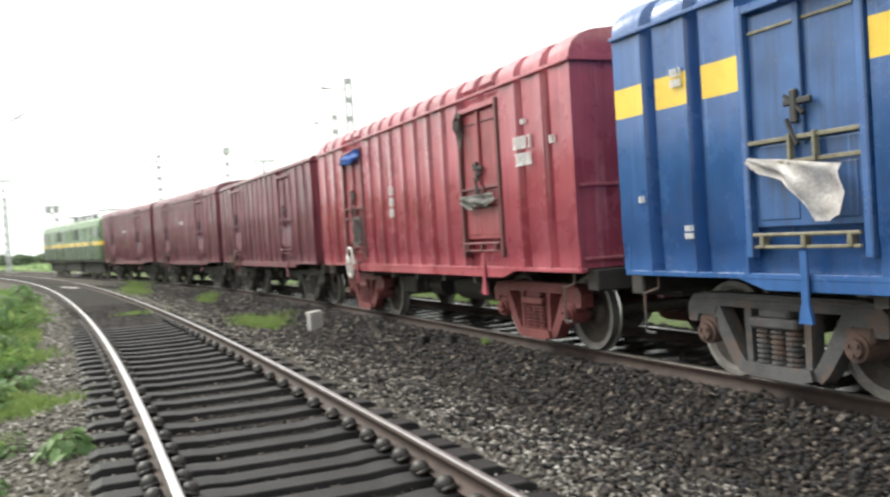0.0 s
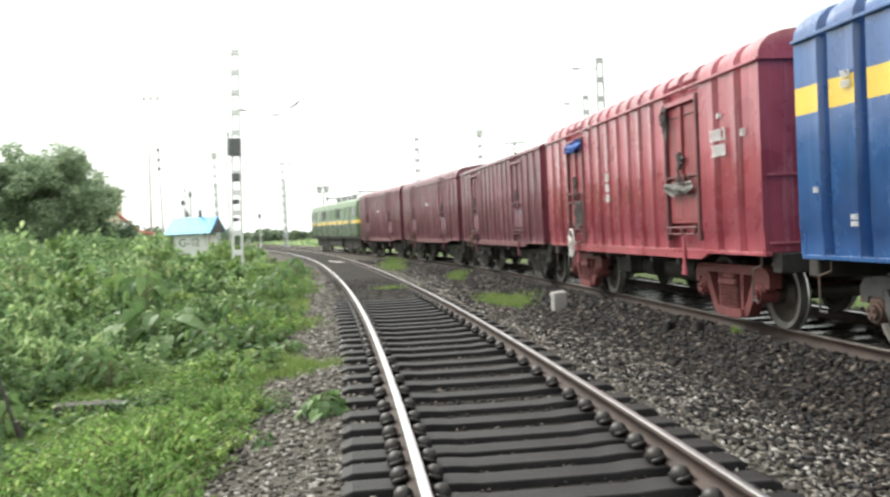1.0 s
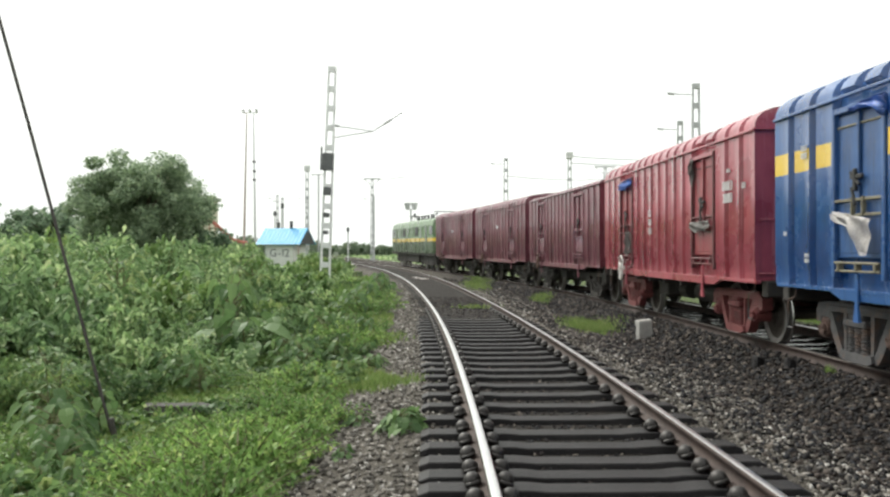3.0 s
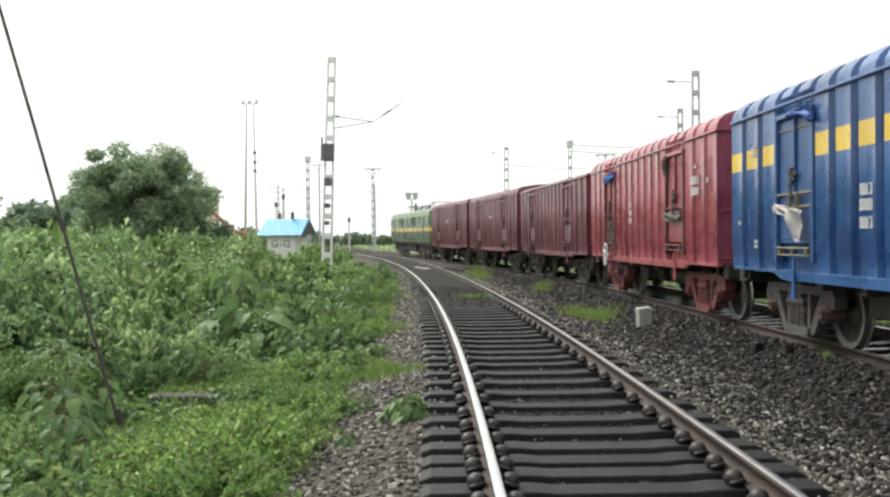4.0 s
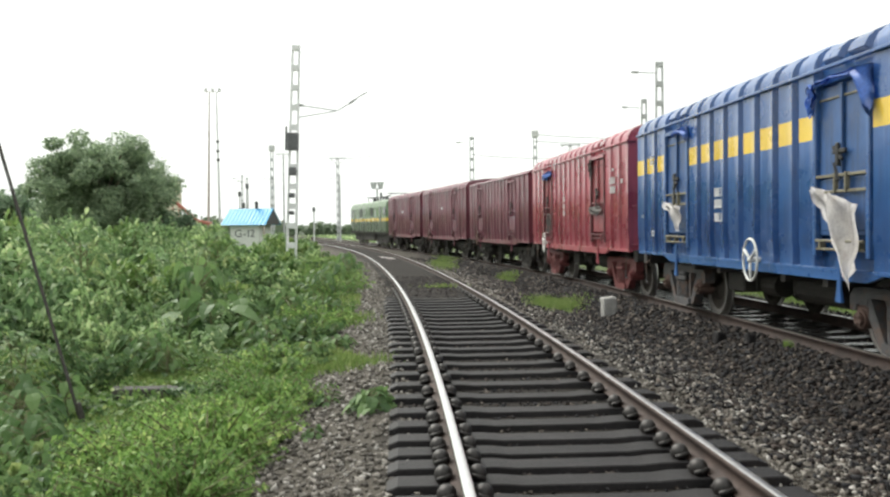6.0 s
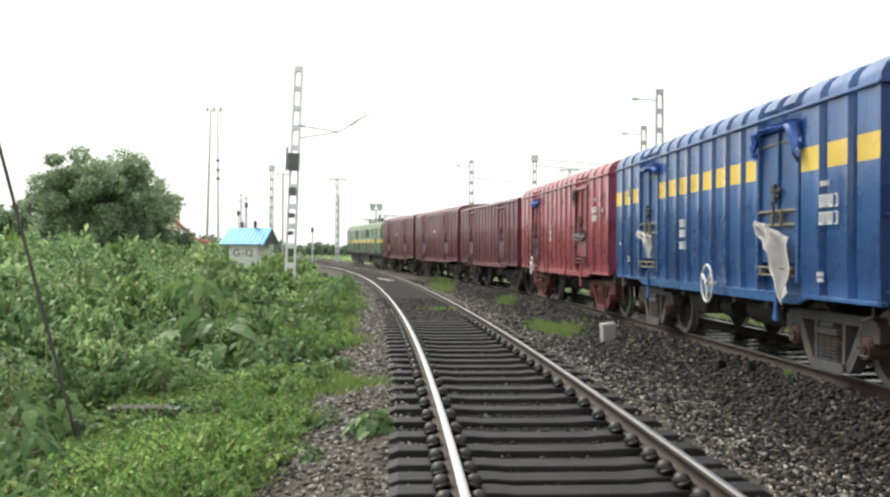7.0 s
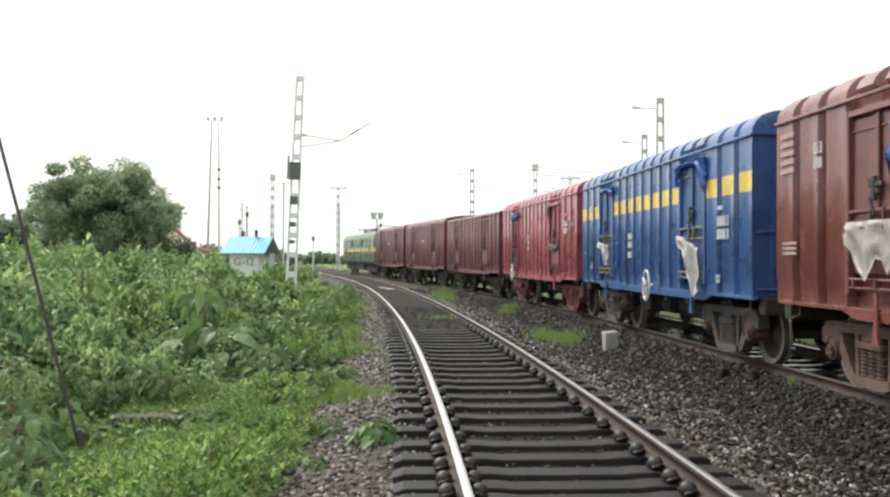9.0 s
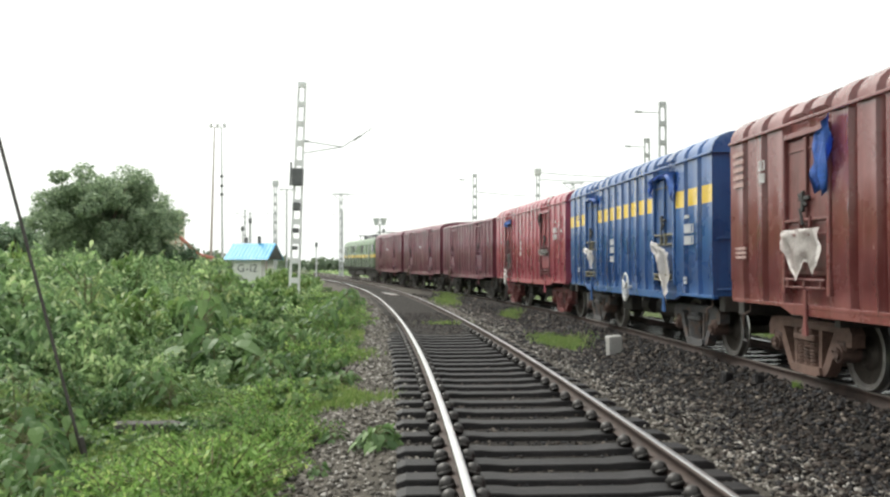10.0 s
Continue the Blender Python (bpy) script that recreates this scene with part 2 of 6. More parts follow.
# tree and far leaves are paled towards grey-blue, distance haze in the colour
LEAF_TREE = leaf_mat("tree_leaf", (0.14, 0.20, 0.135), (0.27, 0.36, 0.24), (0.36, 0.44, 0.30))
LEAF_FAR = leaf_mat("far_leaf", (0.12, 0.16, 0.11), (0.16, 0.21, 0.14), (0.20, 0.24, 0.16))
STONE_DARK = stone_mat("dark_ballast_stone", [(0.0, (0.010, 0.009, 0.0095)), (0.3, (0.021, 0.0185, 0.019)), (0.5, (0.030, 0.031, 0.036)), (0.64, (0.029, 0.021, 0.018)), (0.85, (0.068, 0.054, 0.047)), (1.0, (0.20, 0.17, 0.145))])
STONE_PALE = stone_mat("pale_gravel_stone", [(0.0, (0.055, 0.049, 0.043)), (0.5, (0.185, 0.168, 0.148)), (0.85, (0.33, 0.305, 0.275)), (1.0, (0.50, 0.48, 0.45))])
TARP_BLUE = surface("torn_blue_tarpaulin", (0.03, 0.10, 0.42), (0.07, 0.19, 0.62), 5, 40, 0.4, 0.0, 0.004)
SHEET_WHITE = surface("torn_translucent_plastic", (0.44, 0.40, 0.38), (0.64, 0.60, 0.58), 4, 40, 0.35, 0.0, 0.004, (0.40, 0.31, 0.25), 0.56)
SHEET_GREY = surface("grey_torn_sacking", (0.13, 0.125, 0.12), (0.27, 0.26, 0.25), 7, 60, 0.8, 0.0, 0.004, (0.05, 0.045, 0.04), 0.55)
SHEET_WHITE.node_tree.nodes["Principled BSDF"].inputs["Alpha"].default_value = 0.72
OLIVE = surface("dull_olive_rusty_bar", (0.11, 0.10, 0.07), (0.22, 0.20, 0.14), 9, 60, 0.7, 0.0, 0.002, (0.07, 0.045, 0.03), 0.58)
BLACK_GREASE = surface("greasy_black_latch", (0.010, 0.010, 0.011), (0.03, 0.028, 0.028), 14, 70, 0.5, 0.0, 0.003)
GRIME = surface("grimy_dark_door_steel", (0.025, 0.022, 0.022), (0.075, 0.06, 0.055), 4, 40, 0.75, 0.0, 0.004, (0.15, 0.12, 0.10), 0.62)
WHITE_PAINT = surface("chalky_white_wheel_paint", (0.55, 0.54, 0.52), (0.75, 0.74, 0.72), 8, 50, 0.7, 0.0, 0.002, (0.25, 0.2, 0.17), 0.6)


# ---- mesh helpers ----
def part(name, bm, material, parent, label="", smooth=False):
    me = bpy.data.meshes.new(name)
    bmesh.ops.recalc_face_normals(bm, faces=bm.faces)
    bm.to_mesh(me)
    bm.free()
    for m in (material if isinstance(material, (list, tuple)) else [material]):
        me.materials.append(m)
    if smooth:
        me.shade_smooth()
    ob = new(name, me)
    ob.parent = parent
    return tagged(ob, label) if label else ob


def box(bm, x0, x1, y0, y1, z0, z1, bevel=0.0, mi=0):
    m = Matrix.Translation(((x0 + x1) / 2, (y0 + y1) / 2, (z0 + z1) / 2)) @ Matrix.Diagonal((x1 - x0, y1 - y0, z1 - z0, 1))
    vs = bmesh.ops.create_cube(bm, size=1, matrix=m)["verts"]
    faces = {f for v in vs for f in v.link_faces}
    for f in faces:
        f.material_index = mi
    if bevel:
        bmesh.ops.bevel(bm, geom=list({e for f in faces for e in f.edges}), offset=bevel, segments=1, affect="EDGES")
    return bm


def rod(bm, a, b, r, n=8, r2=None):
    a, b = Vector(a), Vector(b)
    d = b - a
    m = Matrix.Translation((a + b) / 2) @ d.to_track_quat("Z", "Y").to_matrix().to_4x4()
    bmesh.ops.create_cone(bm, cap_ends=True, segments=n, radius1=r, radius2=r if r2 is None else r2, depth=d.length, matrix=m)
    return bm


def lathe(bm, prof, n, axis_y=True, mis=None):
    """Turns a profile of (along, radius) about the y axis."""
    rings = []
    for a, r in prof:
        rings.append([bm.verts.new((r * math.cos(2 * math.pi * k / n), a, r * math.sin(2 * math.pi * k / n))) for k in range(n)])
    for i in range(len(rings) - 1):
        for k in range(n):
            f = bm.faces.new((rings[i][k], rings[i][(k + 1) % n], rings[i + 1][(k + 1) % n], rings[i + 1][k]))
            if mis:
                f.material_index = mis[i]
    bm.faces.new(rings[0])
    bm.faces.new(rings[-1])
    return bm


def prism(bm, pts, y0, y1, holes=False):
    """A plate with outline pts in (x, z), between y0 and y1."""
    a = [bm.verts.new((x, y0, z)) for x, z in pts]
    b = [bm.verts.new((x, y1, z)) for x, z in pts]
    bm.faces.new(a)
    bm.faces.new(b)
    for i in range(len(pts)):
        j = (i + 1) % len(pts)
        bm.faces.new((a[i], a[j], b[j], b[i]))
    return bm


def mesh_np(name, verts, faces, material):
    """A mesh from arrays of vertices and equal-sized faces."""
    me = bpy.data.meshes.new(name)
    nf, k = faces.shape
    me.vertices.add(len(verts))
    me.vertices.foreach_set("co", verts.astype(np.float32).ravel())
    me.loops.add(nf * k)
    me.loops.foreach_set("vertex_index", faces.astype(np.int32).ravel())
    me.polygons.add(nf)
    me.polygons.foreach_set("loop_start", np.arange(0, nf * k, k, dtype=np.int32))
    me.update(calc_edges=True)
    me.materials.append(material)
    return me


# ---- plan: the two tracks as curves ----
STEP = 0.5
GAUGE = 1.75     # between the rail heads' middles


def track_curve(heading, x0, knots):
    """Middle line of a track, from 40 m behind the camera: curvature by distance."""
    s = np.arange(-40, 200 + STEP, STEP)
    k = np.interp(s, [0, 12, 30, 60, 110], knots)
    k[s < 0] = 0
    th = np.concatenate([[0], np.cumsum((k[1:] + k[:-1]) / 2 * STEP)])
    th += heading - th[80]
    dx, dy = -np.sin(th), np.cos(th)
    x = np.concatenate([[0], np.cumsum((dx[1:] + dx[:-1]) / 2 * STEP)])
    y = np.concatenate([[0], np.cumsum((dy[1:] + dy[:-1]) / 2 * STEP)])
    return s, x - x[80] + x0, y - y[80], th


NEAR = track_curve(0.02986, 1.2765, [0.0034, 0.00301, 0.00184, 0.00428, 0.00428])
FAR = track_curve(0.07751, 1.2765 + 5.48458, [-0.00236, 0.00019, 0.00751, -0.00008, 0.0])


def rise(s):
    """The line climbs slightly ahead."""
    return 0.05486 * np.clip(np.asarray(s) - 20, 0, 60) ** 2 / 1000


def on(curve, s, d=0.0, z=0.0):
    """Place and heading at s along a track, d metres to its right."""
    x, y, th = (np.interp(s, curve[0], curve[i]) for i in (1, 2, 3))
    return float(x + d * math.cos(th)), float(y + d * math.sin(th)), float(z + rise(s)), float(th)


def distance(curve, px, py):
    """Signed distance to the right of a track, and s, for arrays of places."""
    s = np.interp(py, curve[2], curve[0])
    for _ in range(3):
        x, y, th = (np.interp(s, curve[0], curve[i]) for i in (1, 2, 3))
        s = s + (px - x) * -np.sin(th) + (py - y) * np.cos(th)
        s = np.clip(s, -40, 200)
    x, y, th = (np.interp(s, curve[0], curve[i]) for i in (1, 2, 3))
    return (px - x) * np.cos(th) + (py - y) * np.sin(th), s


def lumps(x, y, seed=0.0):
    return (np.sin(x * 1.7 + seed) * np.sin(y * 1.3 + 2 * seed) + 0.6 * np.sin(x * 3.9 + y * 2.3 + seed) + 0.4 * np.sin(x * 7.1 - y * 6.3 + seed)) / 2


def ground_z(px, py):
    """Height of the ground: ballast beds, the dip between them, the low field beside the line."""
    px, py = np.asarray(px, float), np.asarray(py, float)
    dn, s = distance(NEAR, px, py)
    dt, st = distance(FAR, px, py)
    bed = np.interp(s, [20.0, 22.5], [-0.228, -0.135])
    near = bed - np.interp(np.abs(dn), [1.35, 1.8, 2.6, 4.0], [0, 0.05, 0.14, 0.30])
    train = np.interp(dt, [-4.6, -3.3, -2.15, -1.5, -1.15, -0.9, 1.0, 1.3, 2.2, 3.4], [-0.60, -0.52, -0.34, -0.10, -0.08, -0.22, -0.23, -0.15, -0.2, -0.6])
    z = np.maximum(near, train)
    field = np.interp(-dn, [2.2, 4.0, 30], [0, -0.12, -0.2]) + 0.05 * lumps(px, py) * np.clip((-dn - 2.0) / 2, 0, 1)
    z = np.where(dn < -2.2, z + field, z)
    z = np.where(np.abs(dn) > 1.35, z + 0.018 * lumps(px * 2, py * 2, 1.0), z)
    return z + rise(s)


# ---- ground: one sheet to the horizon ----
def build_ground():
    def axis(fine0, fine1, step, far0, far1):
        a = list(np.arange(fine0, fine1, step))
        g, v = step, a[-1]
        while v < far1:
            g *= 1.22
            v += g
            a.append(v)
        g, v, lo = step, a[0], []
        while v > far0:
            g *= 1.22
            v -= g
            lo.append(v)
        return np.array(lo[::-1] + a)

    xs, ys = axis(-14, 12, 0.22, -1500, 1500), axis(2, 60, 0.3, -200, 3500)
    gx, gy = np.meshgrid(xs, ys)
    px, py = gx.ravel(), gy.ravel()
    v = np.stack([px, py, ground_z(px, py)], 1)
    w = len(xs)
    i = (np.arange(len(ys) - 1)[:, None] * w + np.arange(w - 1)[None, :]).ravel()
    f = np.stack([i, i + 1, i + 1 + w, i + w], 1)
    m, n, l, b = node_mat("trackside_soil")
    co = n.new("ShaderNodeTexCoord").outputs["Object"]

    def attr(name):
        a = n.new("ShaderNodeAttribute")
        a.attribute_name = name
        return a.outputs["Fac"]

    big, mid, fine = noise_node(n, l, 0.7, 5, 0.65, co), noise_node(n, l, 5.0, 5, 0.65, co), noise_node(n, l, 38.0, 4, 0.7, co)
    coal = ramp(n, l, fine, [(0.3, (0.009, 0.008, 0.007)), (0.7, (0.034, 0.029, 0.025))])
    pale = ramp(n, l, fine, [(0.3, (0.035, 0.031, 0.026)), (0.7, (0.135, 0.12, 0.10))])
    soil = ramp(n, l, mid, [(0.3, (0.05, 0.042, 0.03)), (0.7, (0.11, 0.095, 0.07))])
    grass = ramp(n, l, fine, [(0.3, (0.045, 0.085, 0.018)), (0.7, (0.13, 0.20, 0.05))])
    col = mix(n, l, attr("pale"), coal, pale)
    col = mix(n, l, attr("field"), col, mix(n, l, ramp(n, l, mid, [(0.4, (0.2,) * 3), (0.6, (1,) * 3)]), soil, grass))
    l.new(col, b.inputs["Base Color"])
    b.inputs["Roughness"].default_value = 0.9
    b.inputs["Specular IOR Level"].default_value = 0.2
    bump(n, l, b, fine, 0.8, 0.03)
    me = mesh_np("ground", v, f, m)
    dn, s = distance(NEAR, px, py)
    dt, _ = distance(FAR, px, py)
    wob = 0.35 * lumps(px * 0.8, py * 0.8, 3.0)
    pale_v = np.clip(np.interp(dn + wob, [-3, -1.3, -1.2, 1.25, 1.4, 2.3, 3.0], [1, 1, 0.0, 0.0, 0.9, 0.7, 0.0]), 0, 1)
    field_v = np.clip(np.interp(dn + wob, [-3.6, -2.5], [1, 0]) + np.interp(dt + wob, [2.6, 3.6], [0, 1]), 0, 1)
    for name, val in (("pale", pale_v), ("field", field_v)):
        a = me.attributes.new(name, "FLOAT", "POINT")
        a.data.foreach_set("value", val.astype(np.float32))
    me.shade_smooth()
    tagged(new("ground", me), "stony trackside ground with soil and grass", "ground", "", "structure")


build_ground()


# ---- tracks ----
def rail_mesh(curve, d, s0, s1, top_mat, step=0.75):
    """A flat-bottom rail swept along a track: foot, web and head."""
    prof = [(-0.075, -0.158), (0.075, -0.158), (0.075, -0.146), (0.012, -0.130), (0.010, -0.045), (0.034, -0.036), (0.036, -0.008), (0.028, 0.0), (-0.028, 0.0), (-0.036, -0.008), (-0.034, -0.036), (-0.010, -0.045), (-0.012, -0.130), (-0.075, -0.146)]
    ss = np.arange(s0, s1 + 0.01, step)
    k = len(prof)
    v = np.array([on(curve, s, d + a, z)[:3] for s in ss for a, z in prof])
    i = np.arange(len(ss) - 1)[:, None] * k
    j = np.arange(k)[None, :]
    f = np.stack([i + j, i + (j + 1) % k, i + k + (j + 1) % k, i + k + j], -1).reshape(-1, 4)
    me = mesh_np("rail", v, f, RAIL_SIDE)
    me.materials.append(top_mat)
    polished = (7,) if top_mat is RAIL_WORN else (6, 7, 8)
    mi = np.tile([1 if q in polished else 0 for q in range(k)], len(ss) - 1).astype(np.int32)
    me.polygons.foreach_set("material_index", mi)
    return me


def sleeper_mesh(material):
    """Pre-stressed concrete sleeper: tapering, with raised rail seats and a lower waist."""
    bm = bmesh.new()
    st = [(-1.375, 0.115, -0.030), (-1.3, 0.125, 0.0), (-0.6, 0.125, 0.0), (-0.45, 0.12, -0.014), (0.45, 0.12, -0.014), (0.6, 0.125, 0.0), (1.3, 0.125, 0.0), (1.375, 0.115, -0.030)]
    rows = []
    for x, w, z in st:
        rows.append([bm.verts.new(p) for p in ((x, -w - 0.02, -0.2), (x, -w, z - 0.008), (x, -w + 0.008, z), (x, w - 0.008, z), (x, w, z - 0.008), (x, w + 0.02, -0.2))])
    for a, b in zip(rows, rows[1:]):
        for q in range(5):
            bm.faces.new((a[q], b[q], b[q + 1], a[q + 1]))
    bm.faces.new(rows[0])
    bm.faces.new(rows[-1][::-1])
    bmesh.ops.recalc_face_normals(bm, faces=bm.faces)
    me = bpy.data.meshes.new("sleeper")
    bm.to_mesh(me)
    bm.free()
    me.materials.append(material)
    return me


def clip_mesh():
    """Spring clip with its cast shoulder, as a low knobbly lump."""
    bm = bmesh.new()
    bmesh.ops.create_icosphere(bm, subdivisions=2, radius=0.074, matrix=Matrix.Translation((0, 0, 0.04)) @ Matrix.Diagonal((0.9, 1.0, 0.9, 1)))
    rod(bm, (-0.05, -0.07, 0.02), (0.05, -0.07, 0.05), 0.017, 6)
    rod(bm, (-0.05, 0.07, 0.02), (0.05, 0.07, 0.05), 0.017, 6)
    me = bpy.data.meshes.new("rail_clip")
    bm.to_mesh(me)
    bm.free()
    me.materials.append(CLIP)
    me.shade_smooth()
    return me


SLEEPER_ME, WET_SLEEPER_ME, CLIP_ME = sleeper_mesh(SLEEPER), sleeper_mesh(SLEEPER_WET), clip_mesh()
NEAR_SLEEPERS = [2.6, 3.2, 3.8, 4.4, 4.9, 5.4, 5.85, 6.25, 6.65, 7.06, 7.58, 8.14, 8.82, 9.5, 10.2, 10.93, 11.65, 12.3]


def build_track(name, curve, s0, s1, tops, sleepers, label, clips_to):
    tr = tagged(new(name), label, "railway track", "", "structure")
    for d, m in zip((-GAUGE / 2, GAUGE / 2), tops):
        r = new("rail", rail_mesh(curve, d, s0, s1, m))
        r.parent = tr
    for s in sleepers:
        x, y, z, th = on(curve, s)
        o = new("sleeper", SLEEPER_ME if clips_to else WET_SLEEPER_ME)
        o.parent = tr
        o.matrix_basis = pose(x, y, z - 0.163 + random.uniform(-0.006, 0.004), 0, 0, math.degrees(th) + random.uniform(-0.5, 0.5))
        if s < clips_to:
            for d in (-GAUGE / 2, GAUGE / 2):
                for e in (-0.115, 0.115):
                    c = new("rail_clip", CLIP_ME)
                    c.parent = o
                    c.matrix_basis = pose(d + e, 0, 0, 0, 0, 180 if e > 0 else 0)


def sleeper_run(first, last, gap):
    out, s = [], first
    while s < last:
        out.append(s)
        s += gap + random.uniform(-0.02, 0.02)
    return out


build_track("near_track", NEAR, -25.0, 150, (RAIL_TOP, RAIL_WORN), sleeper_run(-8, 2.2, 0.62) + NEAR_SLEEPERS + sleeper_run(12.95, 110, 0.66), "curved broad-gauge track on dark concrete sleepers", 24)
build_track("train_track", FAR, -20.0, 150, (RAIL_DULL, RAIL_TOP), sleeper_run(-6, 100, 0.66), "curved broad-gauge track under the goods train", 0)


# ---- ballast stones ----
def stone_templates(k):
    out = []
    for _ in range(k):
        bm = bmesh.new()
        for _ in range(9):
            v = Vector((random.gauss(0, 1), random.gauss(0, 1), random.gauss(0, 1))).normalized()
            bm.verts.new(v * random.uniform(0.45, 0.62))
        hull = bmesh.ops.convex_hull(bm, input=list(bm.verts))
        bmesh.ops.delete(bm, geom=[v for v in bm.verts if not v.link_faces], context="VERTS")
        bmesh.ops.triangulate(bm, faces=bm.faces)
        bm.verts.index_update()
        out.append((np.array([v.co[:] for v in bm.verts]), np.array([[v.index for v in f.verts] for f in bm.faces])))
        bm.free()
    return out


def turns(n, rng):
    q = rng.normal(size=(n, 4))
    q /= np.linalg.norm(q, axis=1)[:, None]
    w, x, y, z = q.T
    return np.stack([1 - 2 * (y * y + z * z), 2 * (x * y - z * w), 2 * (x * z + y * w), 2 * (x * y + z * w), 1 - 2 * (x * x + z * z), 2 * (y * z - x * w), 2 * (x * z - y * w), 2 * (y * z + x * w), 1 - 2 * (x * x + y * y)], 1).reshape(n, 3, 3)


STONES = stone_templates(7)


def scatter_stones(name, material, label, places, sizes, rng):
    """places: (n, 3) resting points; joined into one mesh."""
    vs, fs, base = [], [], 0
    pick = rng.integers(0, len(STONES), len(places))
    for k, (tv, tf) in enumerate(STONES):
        p, sz = places[pick == k], sizes[pick == k]
        if not len(p):
            continue
        R = turns(len(p), rng)
        flat = tv[None] * sz[:, None, None] * rng.uniform(0.7, 1.2, (len(p), 1, 3))
        v = np.einsum("nij,nkj->nki", R, flat)
        v[:, :, 2] *= 0.8
        v += p[:, None, :]
        vs.append(v.reshape(-1, 3))
        fs.append((tf[None] + (np.arange(len(p)) * len(tv))[:, None, None] + base).reshape(-1, 3))
        base += len(p) * len(tv)
    tagged(new(name, mesh_np(name, np.concatenate(vs), np.concatenate(fs), material)), label, "ballast", "", "stuff")


def strip(rng, n, curve, s0, s1, d0, d1, power=1.8):
    """Random places along a track, thicker towards the camera."""
    s = s0 + (s1 - s0) * rng.random(n) ** power
    d = rng.uniform(d0, d1, n)
    x, y, th = (np.interp(s, curve[0], curve[i]) for i in (1, 2, 3))
    px, py = x + d * np.cos(th), y + d * np.sin(th)
    return px, py, s


def build_ballast():
    rng = np.random.default_rng(5)
    # dark bank between the tracks, up to the train's sleepers
    px, py, s = strip(rng, 62000, FAR, 3.5, 48, -4.1, -1.25, 1.7)
    size = (0.022 + 0.058 * rng.random(len(px)) ** 1.7) * (1 + s / 36)
    z = ground_z(px, py) + size * 0.15
    dn, _ = distance(NEAR, px, py)
    ok = (dn > 1.5) & (rng.random(len(px)) < np.interp(dn, [1.5, 2.6], [0.25, 1]))
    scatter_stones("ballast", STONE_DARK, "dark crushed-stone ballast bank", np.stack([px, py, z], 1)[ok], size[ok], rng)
    # under the train
    px, py, s = strip(rng, 7000, FAR, 4, 45, -1.3, 2.2, 1.6)
    size = rng.uniform(0.035, 0.075, len(px)) * (1 + s / 40)
    scatter_stones("ballast", STONE_DARK, "dark oily ballast beneath the train", np.stack([px, py, ground_z(px, py) + size * 0.1], 1), size, rng)
    # paler gravel on both sides of the near track
    for d0, d1, n in ((1.2, 2.7, 10000), (-3.3, -1.15, 15000)):
        px, py, s = strip(rng, n, NEAR, 4.0, 42, d0, d1, 1.8)
        size = rng.uniform(0.025, 0.065, n) * (1 + s / 40)
        dn, _ = distance(NEAR, px, py)
        ok = (np.abs(dn) > 1.36) | (rng.random(n) < 0.5)
        scatter_stones("gravel", STONE_PALE, "pale loose gravel beside the sleepers", np.stack([px, py, ground_z(px, py) + size * 0.15], 1)[ok], size[ok], rng)
    # the beds run on behind the camera
    for curve, d0, d1, n, mat_, words in ((FAR, -3.6, -1.25, 9000, STONE_DARK, "dark crushed-stone ballast bank"), (NEAR, 1.3, 2.4, 4500, STONE_PALE, "pale loose gravel beside the sleepers"), (NEAR, -2.6, -1.35, 4500, STONE_PALE, "pale loose gravel beside the sleepers")):
        px, py, s = strip(rng, n, curve, -9.0, 4.2, d0, d1, 1.0)
        size = rng.uniform(0.03, 0.07, n)
        scatter_stones("ballast", mat_, words, np.stack([px, py, ground_z(px, py) + size * 0.15], 1), size, rng)
    # between the sleepers
    px, py, s = strip(rng, 9000, NEAR, 4.0, 30, -1.35, 1.35, 1.5)
    size = rng.uniform(0.03, 0.06, 9000)
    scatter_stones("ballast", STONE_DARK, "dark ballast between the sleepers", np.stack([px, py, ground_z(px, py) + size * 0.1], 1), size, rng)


build_ballast()


# ---- the goods train ----
PITCH = 10.963          # coupler to coupler
BODY = 5.07            # half a body
A0, SPEED = 8.19, 1.628  # the joint behind the red wagon at 0 s, metres a second
MESHES = {}


def piece(key, build, material, parent, m=None, name="", label="", smooth=False):
    """A part whose mesh is shared between alike pieces."""
    if key not in MESHES:
        bm = bmesh.new()
        build(bm)
        bmesh.ops.recalc_face_normals(bm, faces=bm.faces)
        me = bpy.data.meshes.new(key)
        bm.to_mesh(me)
        bm.free()
        for q in (material if isinstance(material, (list, tuple)) else [material]):
            me.materials.append(q)
        if smooth:
            me.shade_smooth()
            if smooth > 1:      # keeps folds sharper than this angle
                me.set_sharp_from_angle(angle=radians(smooth))
        MESHES[key] = me
    ob = new(name or key, MESHES[key])
    ob.parent = parent
    if m is not None:
        ob.matrix_basis = m
    return tagged(ob, label) if label else ob


AXLE, WHEEL_R = 0.83, 0.45   # half the bogie's wheelbase, wheel radius
SIDE_Y = 1.16                # middle of a bogie's side frame
DOORS = (-2.74, 2.74)
DOOR_HALF = 0.57


